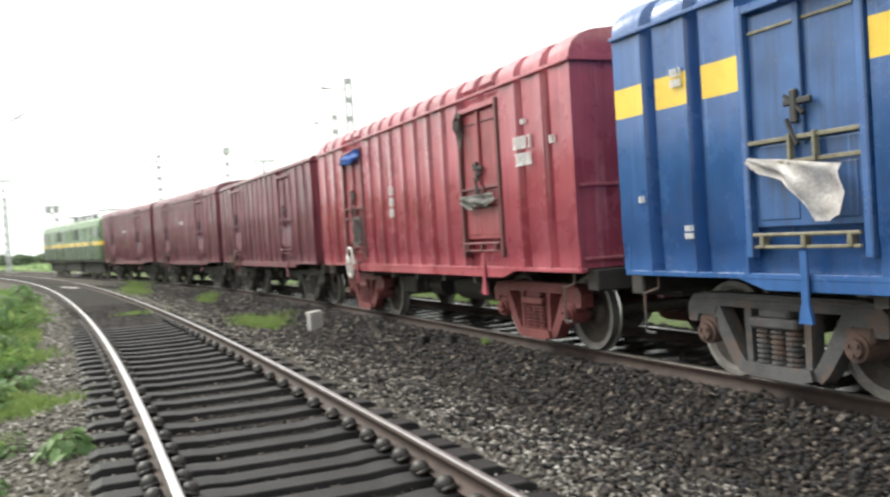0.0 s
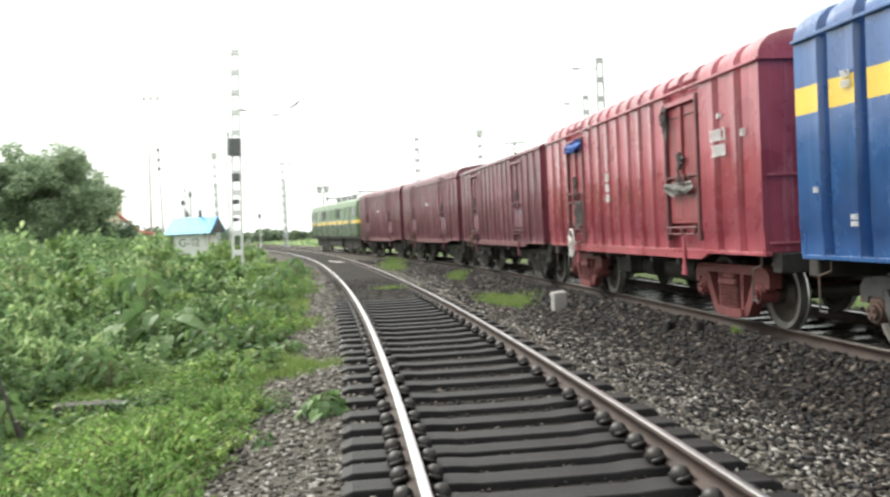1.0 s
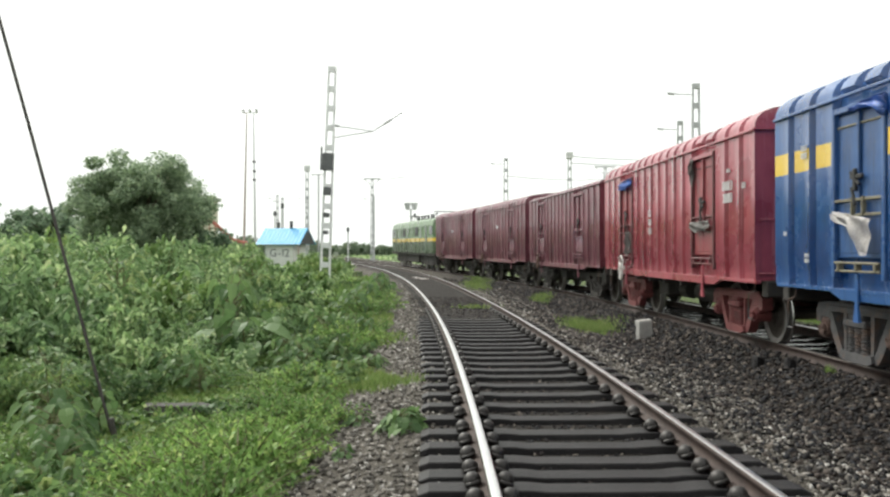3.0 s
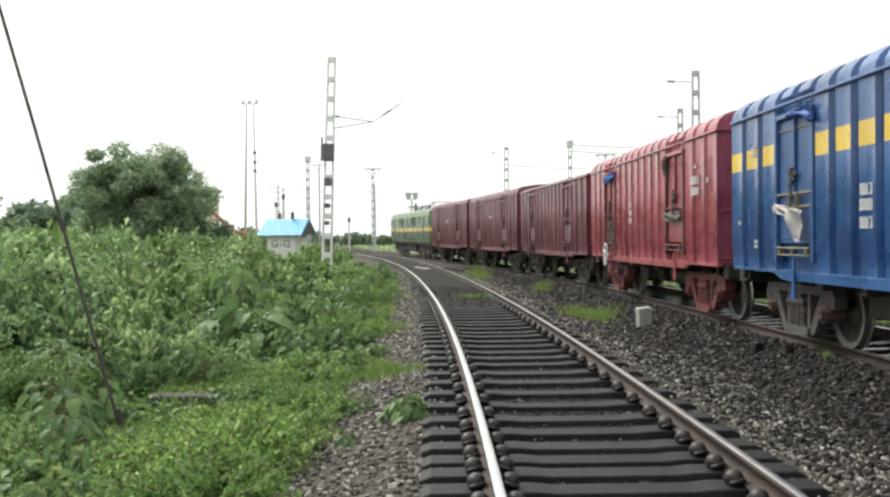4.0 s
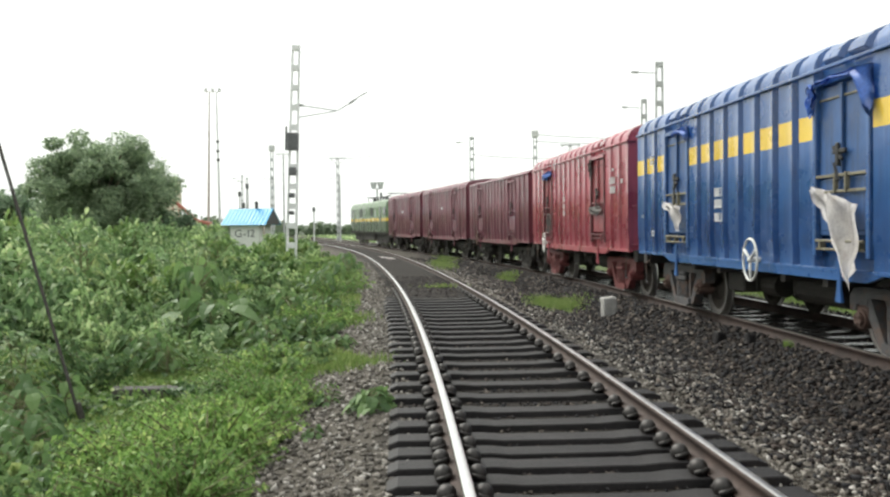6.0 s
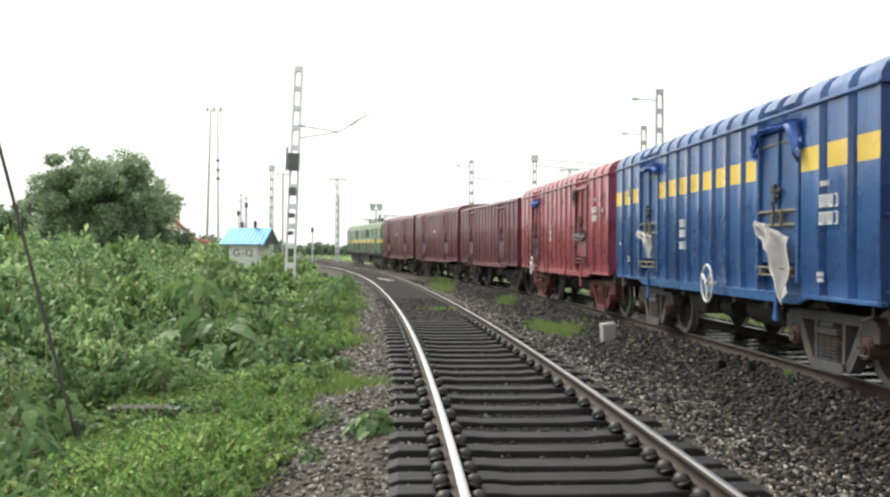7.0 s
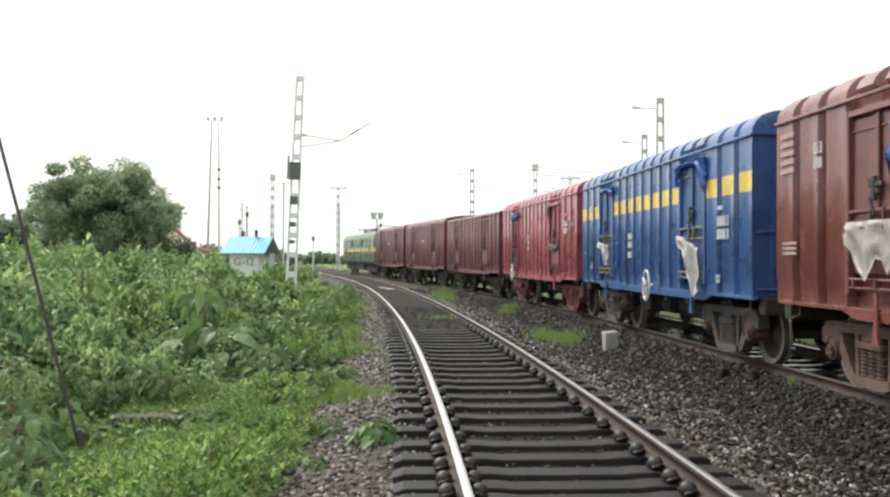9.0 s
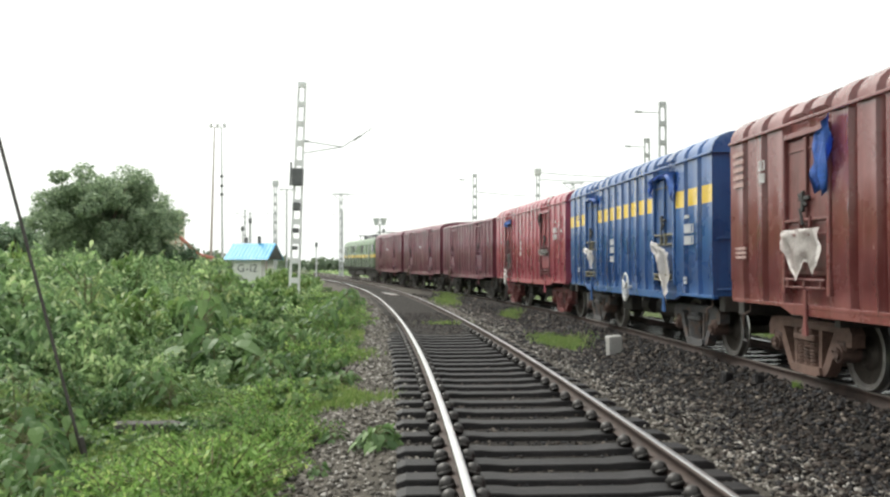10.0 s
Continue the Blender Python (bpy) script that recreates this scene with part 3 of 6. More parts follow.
def stations():
    """Places along the body with their depth: proud bulging panels, grooves between, flat door bays."""
    out = [(-BODY, 0.0, 0.0)]

    def run(x0, x1, n, groove):
        w = (x1 - x0 - (n - 1) * groove) / n
        x = x0
        for k in range(n):
            for u, bulge in ((0.0, 0.0), (0.2, -0.09), (0.5, -0.15), (0.8, -0.09), (1.0, 0.0)):
                out.append((x + w * u, bulge, bulge))
            if k < n - 1:
                out.append((x + w + 0.05, 1.0, 1.0))
                out.append((x + w + groove - 0.05, 1.0, 1.0))
            x += w + groove

    def bay(c):
        h = DOOR_HALF + 0.03
        out.extend([(c - h, 0.9, 1.0), (c - h + 0.13, 0.9, 1.0), (c - h + 0.16, 0.9, 0.0), (c - 0.11, 0.9, 0.0), (c - 0.08, 0.9, 1.0), (c + 0.08, 0.9, 1.0), (c + 0.11, 0.9, 0.0), (c + h - 0.16, 0.9, 0.0), (c + h - 0.13, 0.9, 1.0), (c + h, 0.9, 1.0)])

    run(-BODY + 0.001, DOORS[0] - DOOR_HALF - 0.06, 3, 0.20)
    bay(DOORS[0])
    run(DOORS[0] + DOOR_HALF + 0.06, DOORS[1] - DOOR_HALF - 0.06, 8, 0.19)
    bay(DOORS[1])
    run(DOORS[1] + DOOR_HALF + 0.06, BODY - 0.001, 3, 0.20)
    out.append((BODY, 0.0, 0.0))
    return out


HALF_PROFILE = [(1.586, 1.03), (1.590, 1.285), (1.60, 1.30), (1.60, 2.53), (1.60, 2.82), (1.60, 3.32), (1.59, 3.42), (1.545, 3.51), (1.455, 3.59), (1.29, 3.655), (0.65, 3.745), (0.0, 3.77)]


def outline(flat):
    """Half of the body's cross-section; flat: the lower roof of the older wagons."""
    return [(y, 3.32 + (z - 3.32) * 0.42 if flat and z > 3.32 else z) for y, z in HALF_PROFILE]


def shell_mesh(bm, band, flat=False):
    half = outline(flat)
    prof = half + [(-y, z) for y, z in half[-2::-1]]
    rows = []
    for x, deep, deep_roof in stations():
        row = []
        for y, z in prof:
            up = min(1.0, max(0.0, (z - 3.32) / (0.13 if flat else 0.3)))
            k = 0.11 * (deep if z <= 3.32 else deep_roof)
            row.append(bm.verts.new((x, y - math.copysign(k * (1 - up), y) * (abs(y) > 1e-6), z - k * 1.15 * up)))
        rows.append((x, deep, row))
    for (x0, d0, a), (x1, d1, b) in zip(rows, rows[1:]):
        if x1 - x0 < 1e-4:
            continue
        for j in range(len(prof) - 1):
            f = bm.faces.new((a[j], b[j], b[j + 1], a[j + 1]))
            if band and d0 <= 0 and d1 <= 0 and prof[j][1] in (2.53, 2.82) and prof[j + 1][1] in (2.53, 2.82):
                f.material_index = 1
    bmesh.ops.remove_doubles(bm, verts=bm.verts, dist=0.0008)


def end_mesh(bm, flat=False):
    """End wall set back under the hood of the roof's end."""
    half = [(y * 0.992, z) for y, z in outline(flat)]
    prof = half + [(-y, z) for y, z in half[-2::-1]]
    hood = [p for p in prof if p[1] >= 3.3]
    wall = [(1.584, 1.03), (1.584, 3.36), (-1.584, 3.36), (-1.584, 1.03)]
    for pts, x0, x1 in ((hood, 0.0, 0.09), (wall, 0.065, 0.085)):
        a = [bm.verts.new((x0, y, z)) for y, z in pts]
        b = [bm.verts.new((x1, y, z)) for y, z in pts]
        bm.faces.new(a)
        bm.faces.new(b)
        for i in range(len(pts)):
            j = (i + 1) % len(pts)
            bm.faces.new((a[i], a[j], b[j], b[i]))


def ledge_mesh(bm):
    box(bm, 0.035, 0.066, -1.5, 1.5, -0.02, 0.02, 0.008)


def eave_mesh(bm):
    box(bm, -BODY - 0.02, BODY + 0.02, 1.585, 1.632, 3.30, 3.34, 0.008)


def sill_mesh(bm):
    box(bm, -BODY, BODY, 1.50, 1.582, 0.985, 1.034, 0.006)
    prism(bm, [(-3.5, 0.987), (-3.2, 0.90), (3.2, 0.90), (3.5, 0.987)], 1.52, 1.578)


def floor_mesh(bm):
    box(bm, -BODY + 0.09, BODY - 0.09, -1.46, 1.46, 0.98, 1.10)
    box(bm, -BODY, BODY, -0.25, 0.25, 0.62, 0.98)
    box(bm, -2.25, 2.25, -0.42, 0.42, 0.42, 0.985, 0.03)
    for x in (-2.2, -1.1, 0.0, 1.1, 2.2):
        box(bm, x - 0.06, x + 0.06, -1.5, 1.5, 0.80, 0.985)
    for e in (-1, 1):
        box(bm, e * BODY - 0.10, e * BODY + 0.10, -1.45, 1.45, 0.78, 1.02, 0.015)


def brake_mesh(bm):
    rod(bm, (-1.55, 0.75, 0.66), (-0.35, 0.75, 0.66), 0.22, 16)
    rod(bm, (0.5, 0.7, 0.62), (1.0, 0.7, 0.62), 0.18, 14)
    rod(bm, (-3.2, 0.3, 0.55), (3.2, 0.3, 0.55), 0.022, 6)
    rod(bm, (-2.2, -0.7, 0.60), (2.2, -0.7, 0.60), 0.03, 6)
    box(bm, 1.2, 1.85, 0.45, 1.05, 0.48, 0.95, 0.02)
    box(bm, -0.25, 0.35, -0.9, 0.2, 0.45, 0.95, 0.02)
    # added plate on the far side, keeps light from passing under the wagon
    box(bm, -2.1, 2.1, -1.06, -1.0, 0.55, 0.98)
    rod(bm, (-0.33, 1.3, 1.05), (-0.33, 0.7, 0.72), 0.02, 6)
    for x in (-1.9, -0.2, 1.05):
        rod(bm, (x, 0.9, 0.98), (x, 0.9, 0.52), 0.025, 6)


def coupler_mesh(bm):
    box(bm, 0, 0.30, -0.10, 0.10, 0.92, 1.06, 0.02)
    box(bm, 0.26, 0.52, -0.17, 0.15, 0.86, 1.10, 0.04)


def hose_mesh(bm):
    rod(bm, (0.05, 0.45, 0.95), (0.38, 0.40, 0.55), 0.025, 6)
    rod(bm, (0.38, 0.40, 0.55), (0.50, 0.36, 0.50), 0.025, 6)


def side_frame(bm, y):
    """Cast bogie side frame: arched top chord with pedestal jaws, diagonals, columns and spring seat."""
    prism(bm, [(-1.10, 0.54), (-1.11, 0.70), (-1.03, 0.785), (-0.90, 0.815), (0.90, 0.815), (1.03, 0.785), (1.11, 0.70), (1.10, 0.54), (0.985, 0.54), (0.965, 0.61), (0.74, 0.61), (0.71, 0.695), (-0.71, 0.695), (-0.74, 0.61), (-0.965, 0.61), (-0.985, 0.54)], y - 0.085, y + 0.085)
    for e in (-1, 1):
        prism(bm, [(e * 0.80, 0.71), (e * 0.69, 0.71), (e * 0.45, 0.31), (e * 0.34, 0.17), (e * 0.45, 0.12), (e * 0.53, 0.19), (e * 0.75, 0.52)], y - 0.075, y + 0.078)
        prism(bm, [(e * 0.375, 0.71), (e * 0.295, 0.71), (e * 0.295, 0.20), (e * 0.36, 0.20)], y - 0.07, y + 0.072)
    prism(bm, [(-0.40, 0.14), (-0.38, 0.225), (0.38, 0.225), (0.40, 0.14), (0.28, 0.105), (-0.28, 0.105)], y - 0.10, y + 0.12)
    box(bm, -0.27, 0.27, y - 0.10, y + 0.14, 0.535, 0.625, 0.02)
    box(bm, -0.17, 0.17, y - 0.05, y + 0.12, 0.62, 0.70, 0.02)
    box(bm, -1.0, 1.0, y + 0.083, y + 0.10, 0.765, 0.80, 0.006)


def axle_box_mesh(bm):
    """Bearing adapter and round end cap with its bolts, in the side frame's jaw."""
    box(bm, -0.13, 0.13, -0.08, 0.09, 0.02, 0.155, 0.025)
    rod(bm, (0, -0.14, 0), (0, 0.11, 0), 0.112, 16)
    rod(bm, (0, 0.11, 0), (0, 0.15, 0), 0.078, 14)
    for k in range(3):
        a = 0.5 + k * 2.094
        rod(bm, (0.05 * math.cos(a), 0.145, 0.05 * math.sin(a)), (0.05 * math.cos(a), 0.168, 0.05 * math.sin(a)), 0.018, 6)


def bogie_mesh(bm):
    for y in (-SIDE_Y, SIDE_Y):
        side_frame(bm, y)
    box(bm, -0.23, 0.23, -SIDE_Y, SIDE_Y, 0.54, 0.74, 0.03)
    for e in (-1, 1):
        box(bm, e * 0.36 - 0.03, e * 0.36 + 0.03, -0.95, 0.95, 0.38, 0.46)
        for y in (-0.86, 0.86):
            box(bm, e * 0.36 - 0.03, e * 0.36 + 0.05, y - 0.05, y + 0.05, 0.28, 0.60, 0.02)


def step_iron_mesh(bm):
    """Bent foot iron hanging from the body's corner."""
    rod(bm, (0, 1.46, 1.0), (0, 1.46, 0.86), 0.014, 6)
    rod(bm, (0, 1.46, 0.86), (0.20, 1.48, 0.80), 0.014, 6)
    rod(bm, (0.20, 1.48, 0.80), (0.20, 1.48, 0.42), 0.014, 6)
    rod(bm, (0.20, 1.48, 0.42), (0.06, 1.48, 0.42), 0.014, 6)


def spring_mesh(bm):
    for x in (-0.165, 0.0, 0.165):
        prof = []
        for k in range(7):
            z = 0.225 + k * 0.044
            prof += [(z, 0.045), (z + 0.010, 0.076), (z + 0.030, 0.076), (z + 0.040, 0.045)]
        rings = [[bm.verts.new((x + r * math.cos(q * math.pi / 5), SIDE_Y + 0.04 + r * math.sin(q * math.pi / 5), z)) for q in range(10)] for z, r in prof]
        for a, b in zip(rings, rings[1:]):
            for q in range(10):
                bm.faces.new((a[q], a[(q + 1) % 10], b[(q + 1) % 10], b[q]))


def wheelset_mesh(bm):
    for e in (-1, 1):
        prof = [(0.79, 0.12), (0.80, 0.16), (0.81, 0.20), (0.845, 0.36), (0.80, 0.41), (0.798, 0.50), (0.825, 0.51), (0.838, 0.485), (0.93, 0.478), (0.935, 0.425), (0.90, 0.395), (0.875, 0.22), (0.93, 0.15), (0.94, 0.10)]
        mis = [0, 0, 0, 0, 0, 0, 1, 1, 2, 2, 0, 0, 0]
        lathe(bm, [(e * a, r * WHEEL_R / 0.478) for a, r in prof], 36, True, mis)
    rod(bm, (0, -1.2, 0), (0, 1.2, 0), 0.085, 12)
    for k in range(6):
        c, s = math.cos(k * math.pi / 3), math.sin(k * math.pi / 3)
        for e in (-1, 1):
            rod(bm, (0.29 * c, e * 0.875, 0.29 * s), (0.29 * c, e * 0.892, 0.29 * s), 0.02, 6)


def handwheel_mesh(bm):
    n, m = 26, 8
    ring = [[bm.verts.new(((0.285 + 0.018 * math.cos(b)) * math.cos(a), 0.018 * math.sin(b), (0.285 + 0.018 * math.cos(b)) * math.sin(a))) for b in [2 * math.pi * j / m for j in range(m)]] for a in [2 * math.pi * i / n for i in range(n)]]
    for i in range(n):
        for j in range(m):
            bm.faces.new((ring[i][j], ring[(i + 1) % n][j], ring[(i + 1) % n][(j + 1) % m], ring[i][(j + 1) % m]))
    for k in range(3):
        a = 0.5 + 2 * math.pi * k / 3
        rod(bm, (0, 0, 0), (0.285 * math.cos(a), 0, 0.285 * math.sin(a)), 0.022, 8)
    rod(bm, (0, -0.25, 0), (0, 0.03, 0), 0.035, 10)


def flap_mesh(bm):
    """The drop flap that closes the door's lower half."""
    box(bm, -DOOR_HALF + 0.03, DOOR_HALF - 0.03, 1.54, 1.572, 1.40, 2.05, 0.012)
    for x in (-0.27, 0.27):
        box(bm, x - 0.2, x + 0.2, 1.565, 1.58, 1.46, 1.86, 0.006)


def leaf_mesh(bm):
    """One upper door leaf with its pressed frame."""
    box(bm, 0.02, DOOR_HALF - 0.04, 1.535, 1.575, 2.08, 3.10, 0.012)


def leaf_bar_mesh(bm):
    box(bm, 0.05, DOOR_HALF - 0.05, 1.573, 1.59, -0.012, 0.012, 0.004)


def post_mesh(bm):
    box(bm, -0.035, 0.035, 1.54, 1.63, 1.16, 3.20, 0.01)


def header_mesh(bm):
    box(bm, -DOOR_HALF, DOOR_HALF, 1.54, 1.622, 3.12, 3.195, 0.01)


def meeting_bar_mesh(bm):
    box(bm, -0.03, 0.03, 1.573, 1.612, 2.06, 3.10, 0.006)


def latch_mesh(bm):
    """Locking bars across the door, with staples and the hasp."""
    h = DOOR_HALF
    for z in (2.08, 1.90):
        box(bm, -h, h, 1.60, 1.62, z - 0.017, z + 0.017, 0.005)
    for x in (-0.14, 0.1):
        box(bm, x - 0.016, x + 0.016, 1.585, 1.64, 1.88, 2.11, 0.006)


def hasp_mesh(bm):
    box(bm, -0.13, 0.14, 1.60, 1.635, 2.32, 2.37, 0.008)
    box(bm, 0.0, 0.07, 1.60, 1.645, 2.18, 2.44, 0.012)
    rod(bm, (-0.05, 1.62, 2.25), (0.12, 1.63, 2.40), 0.02, 6)
    rod(bm, (0.12, 1.62, 2.22), (0.02, 1.63, 2.02), 0.018, 6)


def flap_bar_mesh(bm):
    """Hinge rail of the drop flap on three brackets."""
    h = DOOR_HALF - 0.06
    rod(bm, (-h, 1.63, 1.345), (h, 1.63, 1.345), 0.016, 8)
    box(bm, -h, h, 1.60, 1.635, 1.235, 1.262, 0.006)
    for x in (-0.42, 0.0, 0.42):
        box(bm, x - 0.025, x + 0.025, 1.57, 1.645, 1.24, 1.355, 0.008)


def drop_strut_mesh(bm):
    box(bm, 0.0, 0.075, 1.585, 1.615, 0.66, 1.22, 0.008)
    prism(bm, [(-0.03, 0.66), (0.105, 0.66), (0.075, 0.80), (0.0, 0.80)], 1.583, 1.617)


def rag_mesh(seed, cols, top, lengths, x0, x1, z0, slope):
    """A torn hanging sheet with folds; lengths: its drop along the top edge."""
    rng = random.Random(seed)

    def build(bm):
        rows = 7
        grid = []
        for c in range(cols + 1):
            u = c / cols
            drop = np.interp(u, np.linspace(0, 1, len(lengths)), lengths) * rng.uniform(0.86, 1.08)
            x = x0 + (x1 - x0) * u
            grid.append([bm.verts.new((x + 0.02 * math.sin(9 * u + r), 1.655 + 0.028 * math.sin(14 * u + seed) + 0.02 * math.sin(5 * u + 1.3 * r) + 0.006 * r * rng.random(), z0 + slope * u - drop * r / rows)) for r in range(rows + 1)])
        for c in range(cols):
            for r in range(rows):
                bm.faces.new((grid[c][r], grid[c + 1][r], grid[c + 1][r + 1], grid[c][r + 1]))
        bmesh.ops.solidify(bm, geom=list(bm.faces), thickness=0.005)

    return build


def figure_mesh(hgt, style):
    """One illegible stencilled figure as a few short bars."""
    def build(bm):
        w, t = hgt * 0.5, hgt * 0.12
        box(bm, -w, -w + t, 1.602, 1.6195, -hgt, 0)
        if style != 1:
            box(bm, -t, 0, 1.602, 1.6195, -hgt, 0)
        if style != 2:
            box(bm, -w + t, -t, 1.602, 1.619, -t, 0)
        if style != 3:
            box(bm, -w + t, -t, 1.602, 1.619, -hgt, -hgt + t)
    return build


def stencil(top, x, z, count, hgt, rows):
    """Rows of figures on the side, read from front to rear; no count: plain painted stripes."""
    for r in range(rows):
        if not count:
            piece("stripe_%03d" % (hgt * 1000), lambda bm: box(bm, -0.36, 0, 1.602, 1.6195, -hgt, 0), STRIPE, top, pose(x, 0, z - r * hgt * 1.8), "painted_stripe", "worn pinkish painted stripe")
        for k in range(count):
            style = (k * 7 + r * 5 + count) % 4
            piece("figure_%03d_%d" % (hgt * 1000, style), figure_mesh(hgt, style), STENCIL, top, pose(x - k * hgt * 0.74, 0, z - r * hgt * 1.35), "stencilled_figure", "faded white stencilled figure")


def wagon(label, paint, band, bogie_mat, marks, sheets, wheel_x, colour, flat=False):
    """A covered bogie wagon; its parts in wagon space, x forward, y to its left, z from the rail."""
    top = tagged(new("goods_wagon"), label, "wagon", "wagons of the goods train")
    roof = "_flat" if flat else "_arched"
    piece("shell_" + colour + roof, lambda bm: shell_mesh(bm, band, flat), [paint, YELLOW], top, name="body_shell", smooth=38)
    for e in (1, -1):
        wall = piece("end_wall_" + colour + roof, lambda bm: end_mesh(bm, flat), paint, top, pose(e * BODY, 0, 0, 0, 0, 0 if e < 0 else 180), "end_wall")
        for z in (1.13, 1.95):
            piece("ledge_" + colour, ledge_mesh, paint, wall, pose(0, 0, z), "end_ledge")
        piece("eave_" + colour, eave_mesh, paint, top, pose(0, 0, 0, 0, 0, 0 if e > 0 else 180), "eave_rail")
        piece("sill_" + colour, sill_mesh, paint, top, pose(0, 0, 0, 0, 0, 0 if e > 0 else 180), "side_sill")
    piece("underframe", floor_mesh, STEEL, top)
    piece("brake_gear", brake_mesh, STEEL, top)
    for e in (1, -1):
        piece("coupler", coupler_mesh, STEEL, top, pose(e * (BODY - 0.04), 0, 0, 0, 0, 0 if e > 0 else 180))
        piece("brake_hose", hose_mesh, STEEL, top, pose(e * (BODY - 0.04), 0, 0, 0, 0, 0 if e > 0 else 180))
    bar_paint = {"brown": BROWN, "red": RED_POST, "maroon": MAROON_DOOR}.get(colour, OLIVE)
    door_paint = {"blue": BLUE_DOOR, "red": RED_DOOR, "maroon": MAROON_DOOR}.get(colour, paint)
    for e in (1, -1):
        for q in (1, -1):
            piece("step_iron", step_iron_mesh, BOGIE_GREY, top, pose(q * (BODY - 0.35), 0, 0, 0, 0, 0 if e > 0 else 180))
    for k, x in enumerate(DOORS):
        for e in (1, -1):
            d = piece("door_flap_" + colour, flap_mesh, door_paint, top, pose(x, 0, 0, 0, 0, 0 if e > 0 else 180), "door")
            for shift in (0.0, 2 * 0.01 - DOOR_HALF):
                piece("door_leaf_" + colour, leaf_mesh, door_paint, d, pose(shift, 0, 0), "door_leaf")
                for z in (2.96,):
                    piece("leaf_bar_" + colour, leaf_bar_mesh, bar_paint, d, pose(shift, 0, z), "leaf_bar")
            for shift in (-DOOR_HALF, DOOR_HALF):
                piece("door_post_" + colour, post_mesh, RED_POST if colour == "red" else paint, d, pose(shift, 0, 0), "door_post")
            piece("door_header_" + colour, header_mesh, paint, d, name="door_header")
            piece("meeting_bar_" + colour, meeting_bar_mesh, door_paint, d, name="meeting_bar")
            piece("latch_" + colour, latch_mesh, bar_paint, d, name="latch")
            piece("hasp", hasp_mesh, BLACK_GREASE, d)
            piece("drop_strut_" + colour, drop_strut_mesh, paint, d, name="drop_strut")
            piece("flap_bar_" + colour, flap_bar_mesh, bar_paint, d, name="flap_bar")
            if e > 0:
                for sk, mat_, words, build in sheets.get(k, ()):
                    piece(sk, build, mat_, d, name="torn_sheet", label=words, smooth=True)
    for mark in marks:
        stencil(top, *mark)
    piece("handwheel_" + ("dark" if colour in ("brown",) else "white"), handwheel_mesh, BOGIE_BROWN if colour == "brown" else WHITE_PAINT, top, pose(wheel_x, 1.70, 1.06, 0, 0, -5), "brake_handwheel", "", True)
    sets = []
    for x in (-3.38, 3.46):
        b = piece("bogie_" + bogie_mat.name, bogie_mesh, bogie_mat, top, pose(x, 0, 0), "bogie")
        for e in (1, -1):
            piece("springs_" + bogie_mat.name, spring_mesh, bogie_mat, b, pose(0, 0, 0, 0, 0, 0 if e > 0 else 180), "spring_nest")
        for q in (-AXLE, AXLE):
            for e in (1, -1):
                piece("axle_box_" + bogie_mat.name, axle_box_mesh, {"red": BOGIE_RED, "brown": STEEL}.get(colour, AXLE_IRON), b, pose(q, e * SIDE_Y, 0.45, 0, 0, 0 if e > 0 else 180), "axle_box")
            w = piece("wheelset", wheelset_mesh, [WHEEL, TREAD, RIM], b, pose(q, 0, WHEEL_R), "wheelset")
            sets.append((w, q, WHEEL_R))
    return top, sets


WHITE_RAG = "torn whitish plastic sheet hanging from the door"
BLUE_RAG = "torn bright blue tarpaulin strip"
blue_sheets = {
    1: [("rag_a", SHEET_WHITE, WHITE_RAG, rag_mesh(2, 14, 0, [0.34, 0.46, 0.40, 0.27, 0.17, 0.10, 0.04], -0.42, 0.52, 1.84, 0.13)),
        ("rag_b", TARP_BLUE, BLUE_RAG, rag_mesh(5, 8, 0, [0.26, 0.12, 0.08, 0.06], -0.66, 0.1, 3.20, -0.04))],
    0: [("rag_c", SHEET_WHITE, WHITE_RAG, rag_mesh(7, 14, 0, [0.75, 0.98, 0.92, 0.55, 0.36, 0.20, 0.06], -0.46, 0.54, 1.74, 0.24)),
        ("rag_d", TARP_BLUE, BLUE_RAG, rag_mesh(9, 6, 0, [0.25, 0.42, 0.36, 0.15], 0.52, 0.66, 3.16, 0.02)),
        ("rag_e", TARP_BLUE, BLUE_RAG, rag_mesh(11, 12, 0, [0.6, 0.08, 0.06, 0.06, 0.08], -0.68, 0.5, 3.20, 0.0))],
}
maroon_sheets = {
    1: [("rag_f", SHEET_WHITE, WHITE_RAG, rag_mesh(13, 14, 0, [0.50, 0.62, 0.50, 0.44, 0.60, 0.66, 0.36, 0.16], -0.46, 0.50, 1.97, 0.0)),
        ("rag_g", TARP_BLUE, BLUE_RAG, rag_mesh(15, 8, 0, [0.4, 0.95, 0.8, 0.4], -0.72, -0.30, 3.28, -0.22))],
}
red_sheets = {0: [("rag_i", SHEET_GREY, "grey torn sacking stuffed behind the door bar", rag_mesh(19, 10, 0, [0.12, 0.2, 0.16, 0.22, 0.1], -0.5, 0.48, 2.0, 0.0)), ("rag_j", GRIME, "dark oily rag hanging at the door edge", rag_mesh(23, 6, 0, [0.5, 0.3, 0.16], 0.42, 0.6, 3.14, 0.0))],
              1: [("rag_k", GRIME, "dark oily rag hanging at the door edge", rag_mesh(29, 7, 0, [0.5, 0.62, 0.4], -0.46, -0.02, 1.92, 0.0)), ("rag_h", TARP_BLUE, BLUE_RAG, rag_mesh(17, 8, 0, [0.2, 0.25, 0.2, 0.15], -0.6, 0.6, 3.18, -0.06))]}
plain = {}

